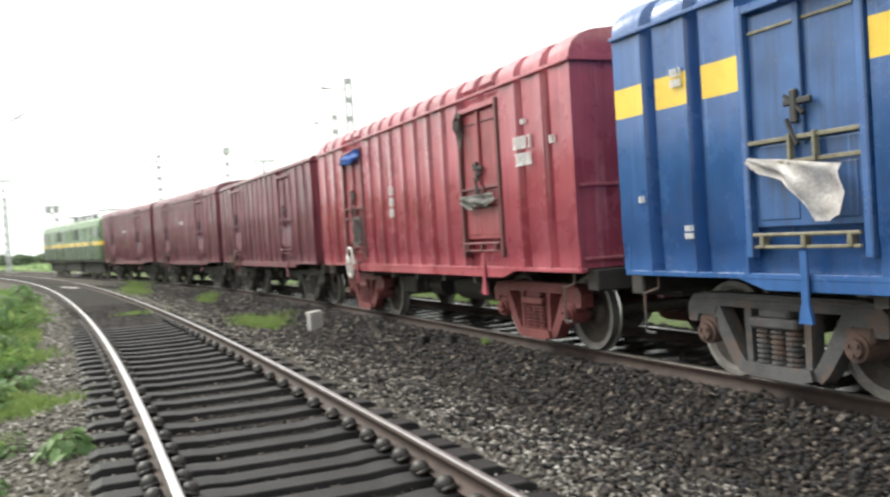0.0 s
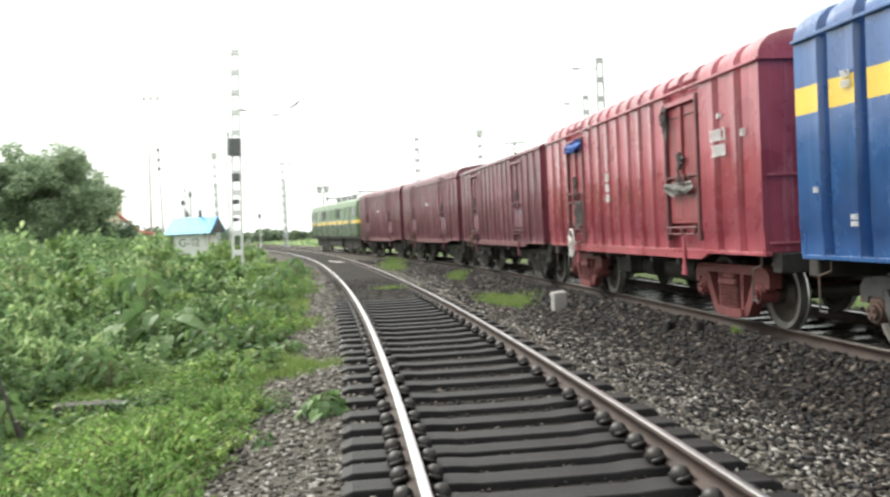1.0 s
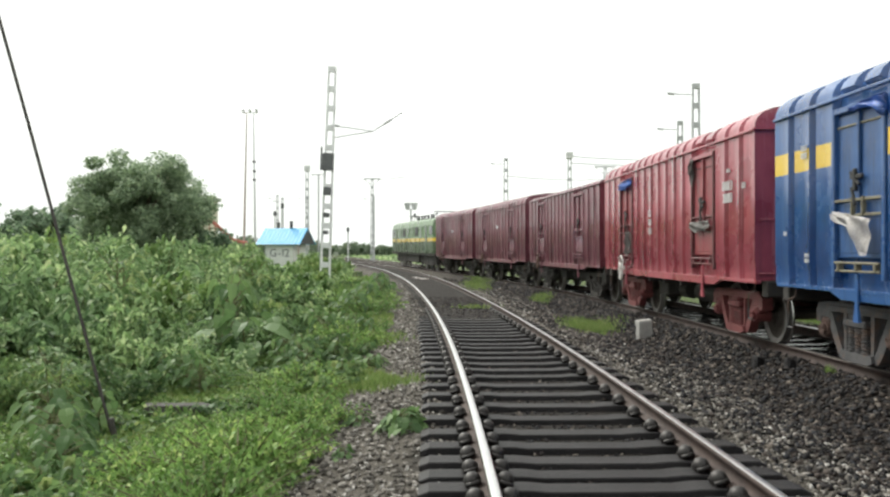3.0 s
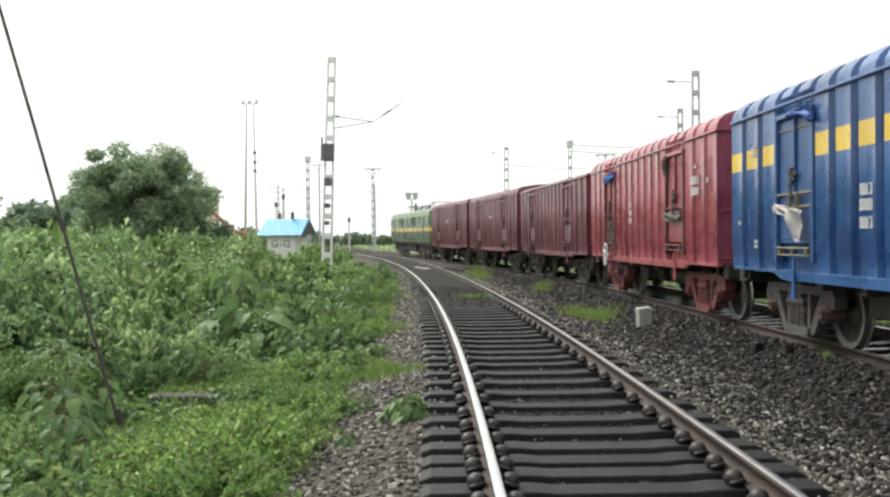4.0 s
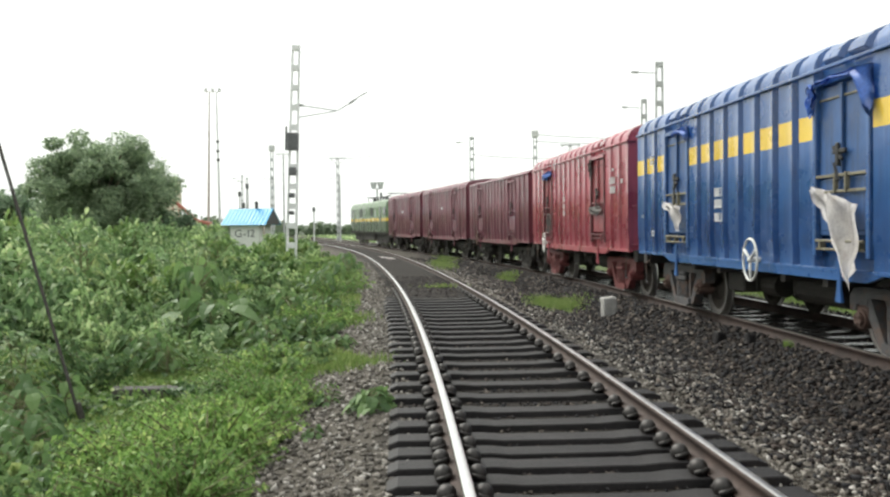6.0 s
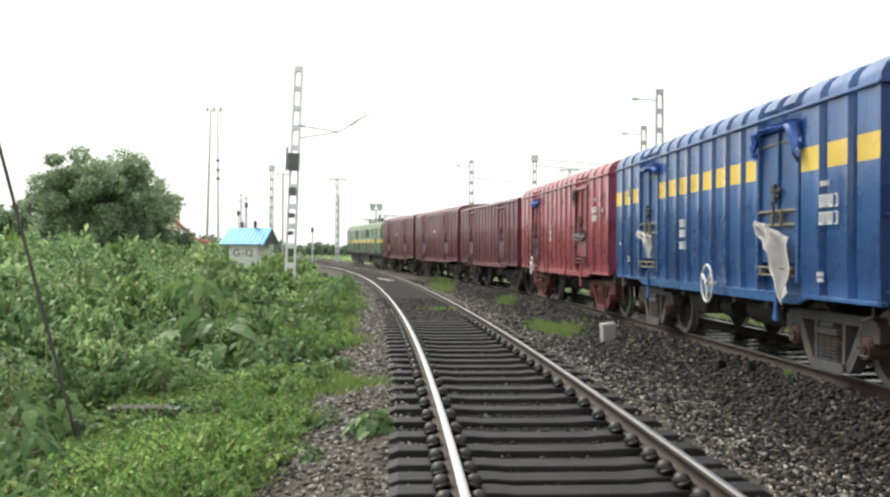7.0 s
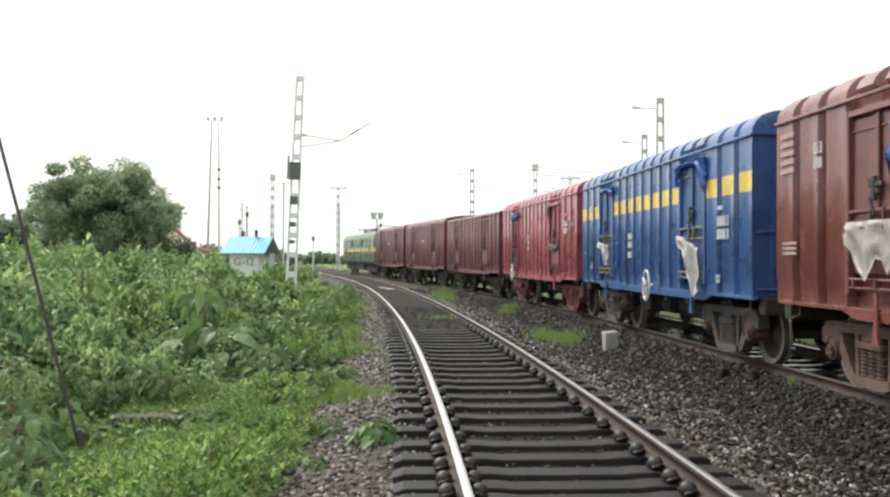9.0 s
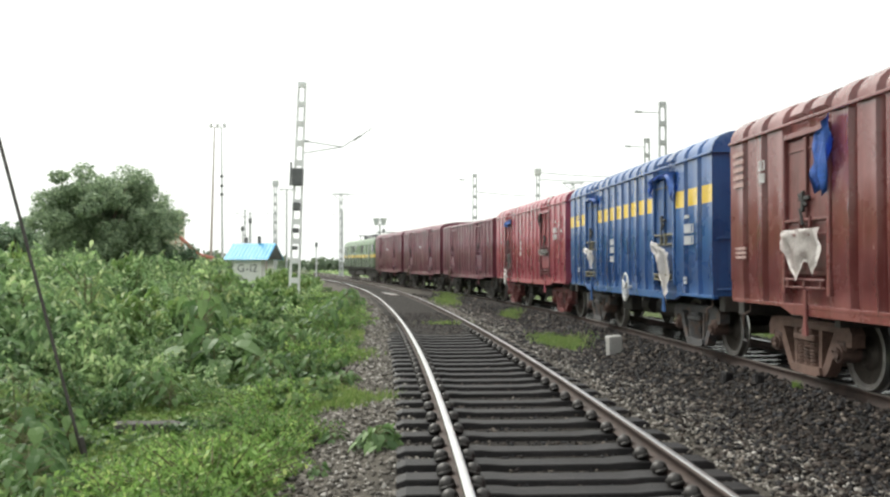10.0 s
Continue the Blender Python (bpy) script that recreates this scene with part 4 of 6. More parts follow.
blue_wagon = wagon("blue covered goods wagon with a yellow band", BLUE, True, BOGIE_GREY,
                   [(-3.85, 2.22, 4, 0.15, 1), (-3.85, 2.02, 4, 0.15, 1), (-3.85, 2.38, 5, 0.06, 1), (-3.80, 1.32, 4, 0.05, 2), (0.95, 2.10, 3, 0.13, 2), (0.95, 1.72, 3, 0.13, 1), (4.20, 2.86, 3, 0.07, 2), (4.1, 1.45, 3, 0.05, 2), (4.75, 1.75, 2, 0.06, 1)],
                   blue_sheets, -0.55, "blue")
red_wagon = wagon("red covered goods wagon with faded ribbed sides", RED, False, BOGIE_RED,
                  [(-3.75, 2.62, 4, 0.15, 2), (-3.95, 2.82, 3, 0.06, 1), (-4.6, 2.55, 2, 0.09, 1), (0.75, 2.35, 2, 0.14, 3)], red_sheets, 2.9, "red")
maroon_wagon = wagon("dull maroon covered goods wagon with rusty bogies", MAROON, False, BOGIE_BROWN,
                     [(4.93, 3.16, 0, 0.062, 5), (4.05, 2.95, 2, 0.13, 2), (4.86, 1.78, 0, 0.035, 3), (-3.75, 2.3, 4, 0.15, 2)], maroon_sheets, -0.33, "maroon")
TRAIN = [(maroon_wagon, -1.5), (blue_wagon, -0.5), (red_wagon, 0.5)]
for k in range(3):
    TRAIN.append((wagon("dark brown covered goods wagon, rain-streaked and dull", BROWN, False, STEEL,
                        [(0.2, 2.55, 5, 0.12, 1)] if k else [], plain, 3.0, "brown", k == 0), 1.5 + k))


# ---- the electric locomotive ----
def locomotive():
    top = tagged(new("locomotive"), "green electric locomotive with a yellow band, heading the train", "locomotive")
    hl = 9.4
    prof = [(1.50, 1.15), (1.52, 1.95), (1.52, 2.18), (1.50, 3.05), (1.40, 3.36), (1.15, 3.52), (0.0, 3.60)]
    full = prof + [(-y, z) for y, z in prof[-2::-1]]

    def nose(x, z):
        cut = 0.55 * max(0.0, (z - 2.2) / 1.4)
        return math.copysign(min(abs(x), hl - cut), x)

    bm = bmesh.new()
    rows = [[bm.verts.new((nose(x, z), y * (0.9 if abs(x) == hl else 1), z)) for y, z in full] for x in (-hl, -hl + 0.5, -3, 3, hl - 0.5, hl)]
    for a, b in zip(rows, rows[1:]):
        for j in range(len(full) - 1):
            f = bm.faces.new((a[j], b[j], b[j + 1], a[j + 1]))
            z = (full[j][1] + full[j + 1][1]) / 2
            f.material_index = 1 if z < 1.95 else 2 if z < 2.18 else 0
    bm.faces.new(rows[0])
    bm.faces.new(rows[-1])
    part("body_shell", bm, [LOCO_GREEN, LOCO_DARK, YELLOW], top)
    part("underframe", box(box(bmesh.new(), -hl + 0.1, hl - 0.1, -1.45, 1.45, 0.98, 1.16, 0.03), -2.4, 2.4, -1.25, 1.25, 0.42, 1.0, 0.05), STEEL, top)
    for x, w, name, z0, z1 in ((-8.35, 0.5, "cab_window", 2.4, 2.95), (8.35, 0.5, "cab_window", 2.4, 2.95), (-6.6, 0.35, "cab_door", 1.2, 3.0), (6.6, 0.35, "cab_door", 1.2, 3.0)):
        for e in (1, -1):
            part(name, box(bmesh.new(), x - w, x + w, min(e * 1.505, e * 1.535), max(e * 1.505, e * 1.535), z0, z1, 0.01), GLASS if name == "cab_window" else LOCO_DARK, top)
    for k in range(6):
        x = -4.6 + k * 1.8
        bm = bmesh.new()
        box(bm, x - 0.6, x + 0.6, 1.50, 1.53, 2.35, 3.0, 0.008)
        for q in range(6):
            box(bm, x - 0.55, x + 0.55, 1.525, 1.545, 2.40 + q * 0.1, 2.45 + q * 0.1)
        part("side_grille", bm, DARK_BOX if k in (1, 4) else LOCO_GREEN, top)
    for e in (-1, 1):
        part("windscreen", box(bmesh.new(), min(e * (hl - 0.33), e * (hl - 0.23)), max(e * (hl - 0.33), e * (hl - 0.23)), -1.1, 1.1, 2.5, 3.0, 0.01), GLASS, top)
        bm = bmesh.new()
        for y in (-0.85, 0.85):
            rod(bm, (e * hl, y, 1.1), (e * (hl + 0.45), y, 1.1), 0.09, 10)
            rod(bm, (e * (hl + 0.45), y, 1.1), (e * (hl + 0.5), y, 1.1), 0.24, 14)
        box(bm, min(e * hl, e * (hl + 0.55)), max(e * hl, e * (hl + 0.55)), -0.12, 0.12, 0.92, 1.10, 0.02)
        part("buffer_beam", bm, STEEL, top)
    bm = bmesh.new()
    for x in (-5.2, 5.0):
        for y in (-0.55, 0.55):
            rod(bm, (x - 0.9, y, 3.66), (x + 0.3, y * 0.9, 3.86), 0.03, 6)
            rod(bm, (x + 0.3, y * 0.9, 3.86), (x - 0.8, y, 4.0), 0.025, 6)
        rod(bm, (x - 0.8, -0.8, 4.02), (x - 0.8, 0.8, 4.02), 0.03, 6)
        rod(bm, (x - 0.6, -0.8, 4.02), (x - 0.6, 0.8, 4.02), 0.03, 6)
    part("pantograph", bm, DARK_BOX, top)
    bm = bmesh.new()
    for x in (-3.2, -2.4, -1.2, 0.2, 1.4, 2.6, 3.4):
        rod(bm, (x, 0.3, 3.56), (x, 0.3, 3.92), 0.09, 10, 0.06)
        box(bm, x - 0.3, x + 0.3, -0.7, 0.1, 3.58, 3.74, 0.03)
    rod(bm, (-5, 0.3, 3.93), (5, 0.3, 3.93), 0.025, 6)
    part("roof_equipment", bm, DARK_BOX, top)
    sets = []
    for x in (-5.7, 5.7):
        bm = bmesh.new()
        for y in (-1.12, 1.12):
            prism(bm, [(-2.7, 0.45), (-2.6, 0.95), (2.6, 0.95), (2.7, 0.45), (1.2, 0.34), (-1.2, 0.34)], y - 0.06, y + 0.06)
            for q in (-1.9, 0.0, 1.9):
                box(bm, q - 0.17, q + 0.17, y - 0.09, y + 0.11, 0.38, 0.66, 0.03)
                rod(bm, (q - 0.32, y, 0.62), (q - 0.32, y, 0.86), 0.08, 10)
                rod(bm, (q + 0.32, y, 0.62), (q + 0.32, y, 0.86), 0.08, 10)
        box(bm, -2.3, 2.3, -0.6, 0.6, 0.5, 0.8)
        b = part("bogie", bm, STEEL, top)
        b.matrix_basis = pose(x, 0, 0)
        for q in (-1.9, 0.0, 1.9):
            w = piece("wheelset", wheelset_mesh, [WHEEL, TREAD, RIM], b, pose(q, 0, WHEEL_R), "wheelset")
            sets.append((w, q, WHEEL_R))
    return top, sets


TRAIN.append((locomotive(), 4.0 + (9.4 + 0.55) / PITCH))


# ---- masts, poles and wires ----
def lattice_mast(name, x, y, height, w, label, lean=0.0, material=None, taper=0.7):
    """Two channel legs joined by flat battens, on a concrete foot."""
    material = material or GALV
    z0 = float(ground_z(x, y)) - 0.1
    top = tagged(new(name), label, "mast")
    top.matrix_basis = pose(x, y, z0, 0, lean, 0)
    part("foundation", box(bmesh.new(), -0.35, 0.35, -0.35, 0.35, -0.3, 0.22, 0.03), CONCRETE, top)
    for e in (-1, 1):
        bm = bmesh.new()
        a = [bm.verts.new((e * w / 2 + dx, dy, 0.2)) for dx, dy in ((-0.045, -0.09), (0.045, -0.09), (0.045, 0.09), (-0.045, 0.09))]
        b = [bm.verts.new((e * w / 2 * taper + dx, dy, height)) for dx, dy in ((-0.04, -0.07), (0.04, -0.07), (0.04, 0.07), (-0.04, 0.07))]
        bm.faces.new(a)
        bm.faces.new(b)
        for k in range(4):
            bm.faces.new((a[k], a[(k + 1) % 4], b[(k + 1) % 4], b[k]))
        part("leg", bm, material, top)
    n = max(4, int(height / 0.85))
    for k in range(n):
        z = 0.5 + (height - 0.6) * k / (n - 1)
        g = w / 2 * (1 + (taper - 1) * z / height)
        part("batten", box(bmesh.new(), -g - 0.03, g + 0.03, -0.085, 0.085, z - 0.13, z + 0.13, 0.01), material, top)
    return top


signal_mast = lattice_mast("signal_mast", -6.98, 40.0, 10.55, 0.42, "leaning galvanised lattice mast with dark equipment boxes", 2.1)
for z, w, h in ((6.15, 0.25, 0.80), (4.8, 0.15, 0.38), (3.7, 0.13, 0.22), (2.9, 0.11, 0.18), (6.3, 0.12, 1.6)):
    e = -0.24 if h == 1.6 else 0.0
    part("equipment_box", box(bmesh.new(), e - w, e + w, -0.40, -0.09, z - h / 2, z + h / 2, 0.03) if h != 1.6 else box(bmesh.new(), -0.38, -0.30, -0.2, -0.09, z - 0.55, z + 0.55, 0.02), DARK_BOX_HAZED, signal_mast)
bm = bmesh.new()
rod(bm, (0.2, 0, 7.85), (2.0, -0.2, 7.62), 0.025, 6)
rod(bm, (0.2, 0, 7.30), (2.0, -0.2, 7.62), 0.025, 6)
rod(bm, (2.0, -0.2, 7.62), (3.35, -0.4, 8.50), 0.025, 6)
rod(bm, (0.0, 0, 7.85), (0.4, 0, 7.85), 0.06, 8)
rod(bm, (2.5, -0.27, 7.94), (2.85, -0.32, 8.17), 0.05, 8)
part("cantilever", bm, YARD_STEEL, signal_mast)

# overhead-line masts beyond the train, in the far yard
for x, y, h, w in ((10.55, 42.0, 9.9, 0.40), (12.35, 53.0, 9.7, 0.38), (2.65, 77.0, 9.9, 0.42), (8.15, 76.0, 9.9, 0.36), (12.4, 84.0, 9.8, 0.30), (-12.0, 100.0, 9.8, 0.36), (-17.2, 88.0, 10.0, 0.36), (-14.0, 118, 9.0, 0.3), (-26.5, 118, 8.6, 0.3), (-28.8, 125, 9.4, 0.3), (-27.5, 140, 10.5, 0.3), (-21.9, 120, 12.3, 0.14)):
    m = lattice_mast("overhead_line_mast", x, y, h, w, "grey steel overhead-line mast", 0.0, YARD_STEEL)
    bm = bmesh.new()
    if (x, y) in ((12.4, 84.0), (-12.0, 100.0), (-21.9, 120)):
        box(bm, -1.0, 1.0, -0.06, 0.06, h - 0.10, h + 0.02, 0.02)
        rod(bm, (-1.0, 0, h), (-0.2, 0, h - 0.7), 0.03, 6)
        rod(bm, (1.0, 0, h), (0.2, 0, h - 0.7), 0.03, 6)
        part("cross_arm", bm, YARD_STEEL, m)
    elif (x, y) in ((8.15, 76.0), (-17.2, 88.0)):
        box(bm, -0.3, 0.3, -0.15, 0.2, h - 0.2, h + 0.45, 0.08)
        part("floodlight", bm, LAMP_WHITE, m)
    else:
        rod(bm, (-0.2, 0, h - 0.5), (-1.3, 0, h - 0.45), 0.025, 6)
        rod(bm, (-1.0, 0, h - 0.46), (-1.35, 0, h - 0.44), 0.06, 6)
        part("cantilever", bm, YARD_STEEL, m)


def wire_run(label, pts, r, material):
    cu = bpy.data.curves.new("overhead_wire", "CURVE")
    cu.dimensions, cu.bevel_depth, cu.bevel_resolution = "3D", r, 1
    sp = cu.splines.new("POLY")
    sp.points.add(len(pts) - 1)
    for q, p in zip(sp.points, pts):
        q.co = (*p, 1)
    cu.materials.append(material)
    tagged(new("overhead_wire", cu), label, "wire")


def sag(a, b, drop, n=10):
    a, b = Vector(a), Vector(b)
    return [tuple(a.lerp(b, k / n) - Vector((0, 0, drop * 4 * (k / n) * (1 - k / n)))) for k in range(n + 1)]


wire_run("thin grey overhead span wire between yard masts", sag((8.15, 76, 9.6), (16.2, 76, 9.2), 0.1), 0.035, YARD_STEEL)
wire_run("thin grey overhead span wire between yard masts", sag((8.15, 76, 9.0), (16.2, 76, 8.8), 0.1), 0.035, YARD_STEEL)
wire_run("thin grey overhead span wire between yard masts", sag((2.65, 77, 8.0), (12.4, 84, 8.2), 0.2), 0.03, YARD_STEEL)
wire_run("thin grey overhead span wire between yard masts", sag((-12, 100, 9.6), (-8.0, 98, 9.7), 0.1), 0.03, YARD_STEEL)


def light_mast(x, y, h, lean, material, label):
    z0 = float(ground_z(x, y)) - 0.2
    top = tagged(new("lighting_mast"), label, "light mast")
    top.matrix_basis = pose(x, y, z0, 0, lean, 0)
    part("pole", rod(bmesh.new(), (0, 0, 0), (0, 0, h), 0.17, 12, 0.06), material, top)
    part("lamp_bar", rod(bmesh.new(), (-0.5, 0, h), (0.5, 0, h), 0.035, 8), material, top)
    for k in (-0.42, 0.36):
        part("floodlight", box(bmesh.new(), k - 0.15, k + 0.15, -0.2, 0.15, h - 0.05, h + 0.4, 0.05), GREY_POLE if k > 0 else LAMP_WHITE, top)
    return top


light_mast(-28.1, 104.0, 18.6, 1.3, RUST_POLE, "tall brown lighting mast in the yard")
slim = light_mast(-25.6, 100.0, 18.0, -0.7, GREY_POLE, "tall pale lighting mast in the yard")
for z in (12.3, 11.2, 10.2):
    part("clamp", box(bmesh.new(), -0.15, 0.15, -0.15, 0.15, z - 0.14, z + 0.14, 0.03), DARK_BOX, slim)

# short yard poles and signals in the distance
for x, y, h in ((-24.5, 105, 6.2), (-22.0, 98, 6.8), (-20.6, 90, 4.4), (-16.6, 112, 4.0), (-9.2, 130, 6.8), (-11.5, 150, 5.6)):
    p = tagged(new("yard_signal"), "small distant yard signal post", "signal")
    p.matrix_basis = pose(x, y, float(ground_z(x, y)) - 0.2)
    part("post", rod(bmesh.new(), (0, 0, 0), (0, 0, h), 0.09, 8), GREY_POLE, p)
    part("signal_head", box(bmesh.new(), -0.17, 0.17, -0.12, 0.12, h - 0.1, h + 0.5, 0.05), DARK_BOX_HAZED, p)
p = tagged(new("yard_lamp"), "grey yard lamp with two heads beyond the train", "lamp post")
p.matrix_basis = pose(-6.6, 88, 0)
part("post", rod(bmesh.new(), (0, 0, -0.6), (0, 0, 5.6), 0.10, 8), GREY_POLE, p)
for e in (-0.35, 0.35):
    part("lamp_head", rod(bmesh.new(), (e, 0, 5.5), (e, 0, 6.2), 0.20, 10, 0.36), GREY_POLE, p)
p = tagged(new("yard_cabin"), "grey flat-roofed cabin top beyond the wagons", "cabin")
p.matrix_basis = pose(-2.9, 92, -0.5)
part("wall", box(bmesh.new(), -2.0, 2.0, -1.5, 1.5, 0, 5.0, 0.02), CONCRETE, p)
part("roof", box(bmesh.new(), -2.2, 2.2, -1.7, 1.7, 5.0, 5.25, 0.03), CONCRETE, p)

# leaning iron stay in the foreground shrubs
stay = tagged(new("stay_rod"), "thin dark leaning iron stay rod among the shrubs", "stay")
sx, sy = -3.90, 9.5
stay.matrix_basis = pose(sx, sy, float(ground_z(sx, sy)))
part("rod", rod(rod(bmesh.new(), (0, 0, -0.1), (-0.96, 0.0, 3.42), 0.019, 8), (-0.96, 0, 3.42), (-1.70, 0.0, 6.05), 0.019, 8), STAY, stay)
part("ground_sleeve", rod(bmesh.new(), (0.02, 0, -0.15), (-0.07, 0, 0.28), 0.034, 8), STAY, stay)


# ---- hut and building ----
def build_hut():
    x, y = -16.5, 75.0
    z0 = float(ground_z(x, y)) - 0.05
    hut = tagged(new("trackside_hut"), "small whitewashed hut with a sky-blue sheet roof", "hut")
    hut.matrix_basis = pose(x, y, z0, 0, 0, -12)
    for a in ((-1.35, 1.25, -1.3, -1.15), (-1.35, 1.25, 1.15, 1.3), (-1.35, -1.2, -1.15, 1.15), (1.1, 1.25, -1.15, 1.15)):
        part("wall", box(bmesh.new(), *a, 0, 2.45), WHITEWASH, hut)
    for e in (-1, 1):
        bm = bmesh.new()
        n = 24
        for k in range(n):
            xa, xb = -2.05 + 4.1 * k / n, -2.05 + 4.1 * (k + 1) / n
            za, zb = (0.03 if k % 2 else 0.0), (0.0 if k % 2 else 0.03)
            v = [bm.verts.new(p) for p in ((xa, e * 1.75, 2.32 + za), (xb, e * 1.75, 2.32 + zb), (xb, 0, 3.72 + zb), (xa, 0, 3.72 + za))]
            bm.faces.new(v)
        bmesh.ops.remove_doubles(bm, verts=bm.verts, dist=0.001)
        bmesh.ops.solidify(bm, geom=list(bm.faces), thickness=0.02)
        part("roof_sheet", bm, ROOF_BLUE, hut)
    for e in (-2.0, 1.98):
        bm = bmesh.new()
        vs = [bm.verts.new(p) for p in ((e, -1.6, 2.36), (e, 1.6, 2.36), (e, 0, 3.66))]
        ws = [bm.verts.new((p.co.x + 0.03, p.co.y, p.co.z)) for p in vs]
        bm.faces.new(vs)
        bm.faces.new(ws)
        for k in range(3):
            bm.faces.new((vs[k], vs[(k + 1) % 3], ws[(k + 1) % 3], ws[k]))
        part("gable", bm, DARK_BOX, hut)
    for px, py in ((1.8, -1.5), (-1.9, -1.5)):
        part("post", box(bmesh.new(), px - 0.06, px + 0.06, py - 0.06, py + 0.06, 0, 2.4), RUST_POLE, hut)
    part("roof_vent", rod(bmesh.new(), (0.45, 0.1, 3.6), (0.45, 0.1, 4.35), 0.14, 10), DARK_BOX, hut)
    for ch, px in zip("G-12", (-0.55, 0.02, 0.36, 0.72)):
        cu = bpy.data.curves.new("hut_sign", "FONT")
        cu.body, cu.size, cu.extrude, cu.align_x = ch, 0.95, 0.004, "CENTER"
        src = bpy.data.objects.new("hut_sign_src", cu)
        scene.collection.objects.link(src)
        bpy.context.view_layer.update()
        me = bpy.data.meshes.new_from_object(src.evaluated_get(bpy.context.evaluated_depsgraph_get()))
        bpy.data.objects.remove(src)
        me.materials.clear()
        me.materials.append(INK)
        letter = new("painted_letter", me)
        letter.parent = hut
        letter.matrix_basis = pose(px - 0.05, -1.308, 1.3, 90, 0, 0)
        tagged(letter, "faded hand-painted black letter")


build_hut()


def build_house():
    x, y = -28.8, 92.0
    z0 = float(ground_z(x, y)) - 0.1
    h = tagged(new("yard_building"), "cream plastered building with an outside stair and red handrail", "building")
    h.matrix_basis = pose(x, y, z0) @ Matrix.Diagonal((1, 1, 1.16, 1))
    part("wall", box(bmesh.new(), -5.5, -0.6, 0, 6, 0, 6.4, 0.03), CREAM, h)
    part("roof", box(bmesh.new(), -5.8, -0.3, -0.3, 6.3, 6.4, 6.75, 0.03), CONCRETE, h)
    for k in range(2):
        w = part("window", box(bmesh.new(), -3.6 + k * 1.7, -2.6 + k * 1.7, -0.04, 0.05, 4.2, 5.4, 0.01), GLASS, h)
        part("sill", box(bmesh.new(), -3.7 + k * 1.7, -2.5 + k * 1.7, -0.12, 0.02, 4.05, 4.18, 0.01), CONCRETE, w)
    bm = bmesh.new()
    prism(bm, [(-0.6, 0), (3.6, 0), (3.6, 1.4), (2.6, 1.6), (-0.6, 4.2)], 0.5, 1.9)
    part("stair", bm, CREAM, h)
    bm = bmesh.new()
    rod(bm, (-0.7, 0.5, 5.2), (2.7, 0.5, 2.6), 0.16, 8)
    rod(bm, (2.7, 0.5, 2.6), (4.2, 0.5, 2.3), 0.16, 8)
    for k in range(6):
        rod(bm, (-0.5 + k * 0.62, 0.5, 4.0 - k * 0.5), (-0.5 + k * 0.62, 0.5, 5.05 - k * 0.47), 0.05, 6)
    part("handrail", bm, BRICK_RED, h)


build_house()


# ---- loose things beside the track ----
def block(name, x, y, sx_, sy_, sz_, rz, label, category, material, tilt=(0, 0), sink=0.05):
    bm = box(bmesh.new(), -sx_ / 2, sx_ / 2, -sy_ / 2, sy_ / 2, 0, sz_, 0.02)
    bmesh.ops.subdivide_edges(bm, edges=[e for e in bm.edges if e.calc_length() > 0.1], cuts=2, use_grid_fill=True)
    for v in bm.verts:
        v.co += Vector((random.uniform(-1, 1), random.uniform(-1, 1), random.uniform(-1, 1))) * 0.008
    ob = part(name, bm, material, None)
    ob.matrix_basis = pose(x, y, float(ground_z(x, y)) - sink, tilt[0], tilt[1], rz)
    return tagged(ob, label, category)


block("boundary_stone", 3.47, 17.8, 0.29, 0.2, 0.44, 12, "pale chipped concrete marker stone on the ballast bank", "marker stone", CONCRETE, (4, -5))
block("track_stub", 4.1, 12.8, 0.15, 0.14, 0.30, 20, "short dark concrete stub standing in the ballast", "stub", SLEEPER, (6, 9), 0.12)
block("track_stub", 4.35, 12.1, 0.14, 0.14, 0.26, 5, "short dark concrete stub standing in the ballast", "stub", SLEEPER, (-8, 5), 0.12)
block("old_sleeper", -3.45, 11.1, 1.45, 0.26, 0.26, 30, "broken grey concrete sleeper lying in the weeds", "sleeper", OLD_CONCRETE, (0, 4), 0.08)
block("old_sleeper", -3.6, 14.0, 1.2, 0.26, 0.2, -8, "old concrete sleeper half hidden by weeds", "sleeper", OLD_CONCRETE, (0, -3))
block("concrete_slab", -3.35, 9.6, 0.6, 0.35, 0.08, 25, "flat broken concrete slab in the grass", "slab", OLD_CONCRETE)
block("concrete_slab", -3.05, 8.4, 0.7, 0.5, 0.06, -15, "thin grey slab sunk in the grass", "slab", OLD_CONCRETE)


def litter(name, x, y, w, label, seed):
    rng = random.Random(seed)
    bm = bmesh.new()
    bmesh.ops.create_grid(bm, x_segments=9, y_segments=7, size=0.5)
    for v in bm.verts:
        v.co = Vector((v.co.x * w * (1 + 0.2 * rng.random()), v.co.y * w * 0.7, 0.05 + 0.10 * w * noise.noise(v.co * 4 + Vector((seed, 0, 0))) + 0.02 * rng.random()))
    bmesh.ops.solidify(bm, geom=list(bm.faces), thickness=0.006)
    ob = part(name, bm, SHEET_WHITE, None, "", True)
    ob.matrix_basis = pose(x, y, float(ground_z(x, y)) + 0.03, 8, 5, seed * 40)
    tagged(ob, label, "litter")


litter("plastic_litter", *on(NEAR, 45.6, 0.1)[:2], 0.75, "crumpled white plastic sheet lying between the rails", 1)
litter("plastic_litter", -3.71, 17.5, 0.5, "crumpled pale plastic bag in the weeds", 2)


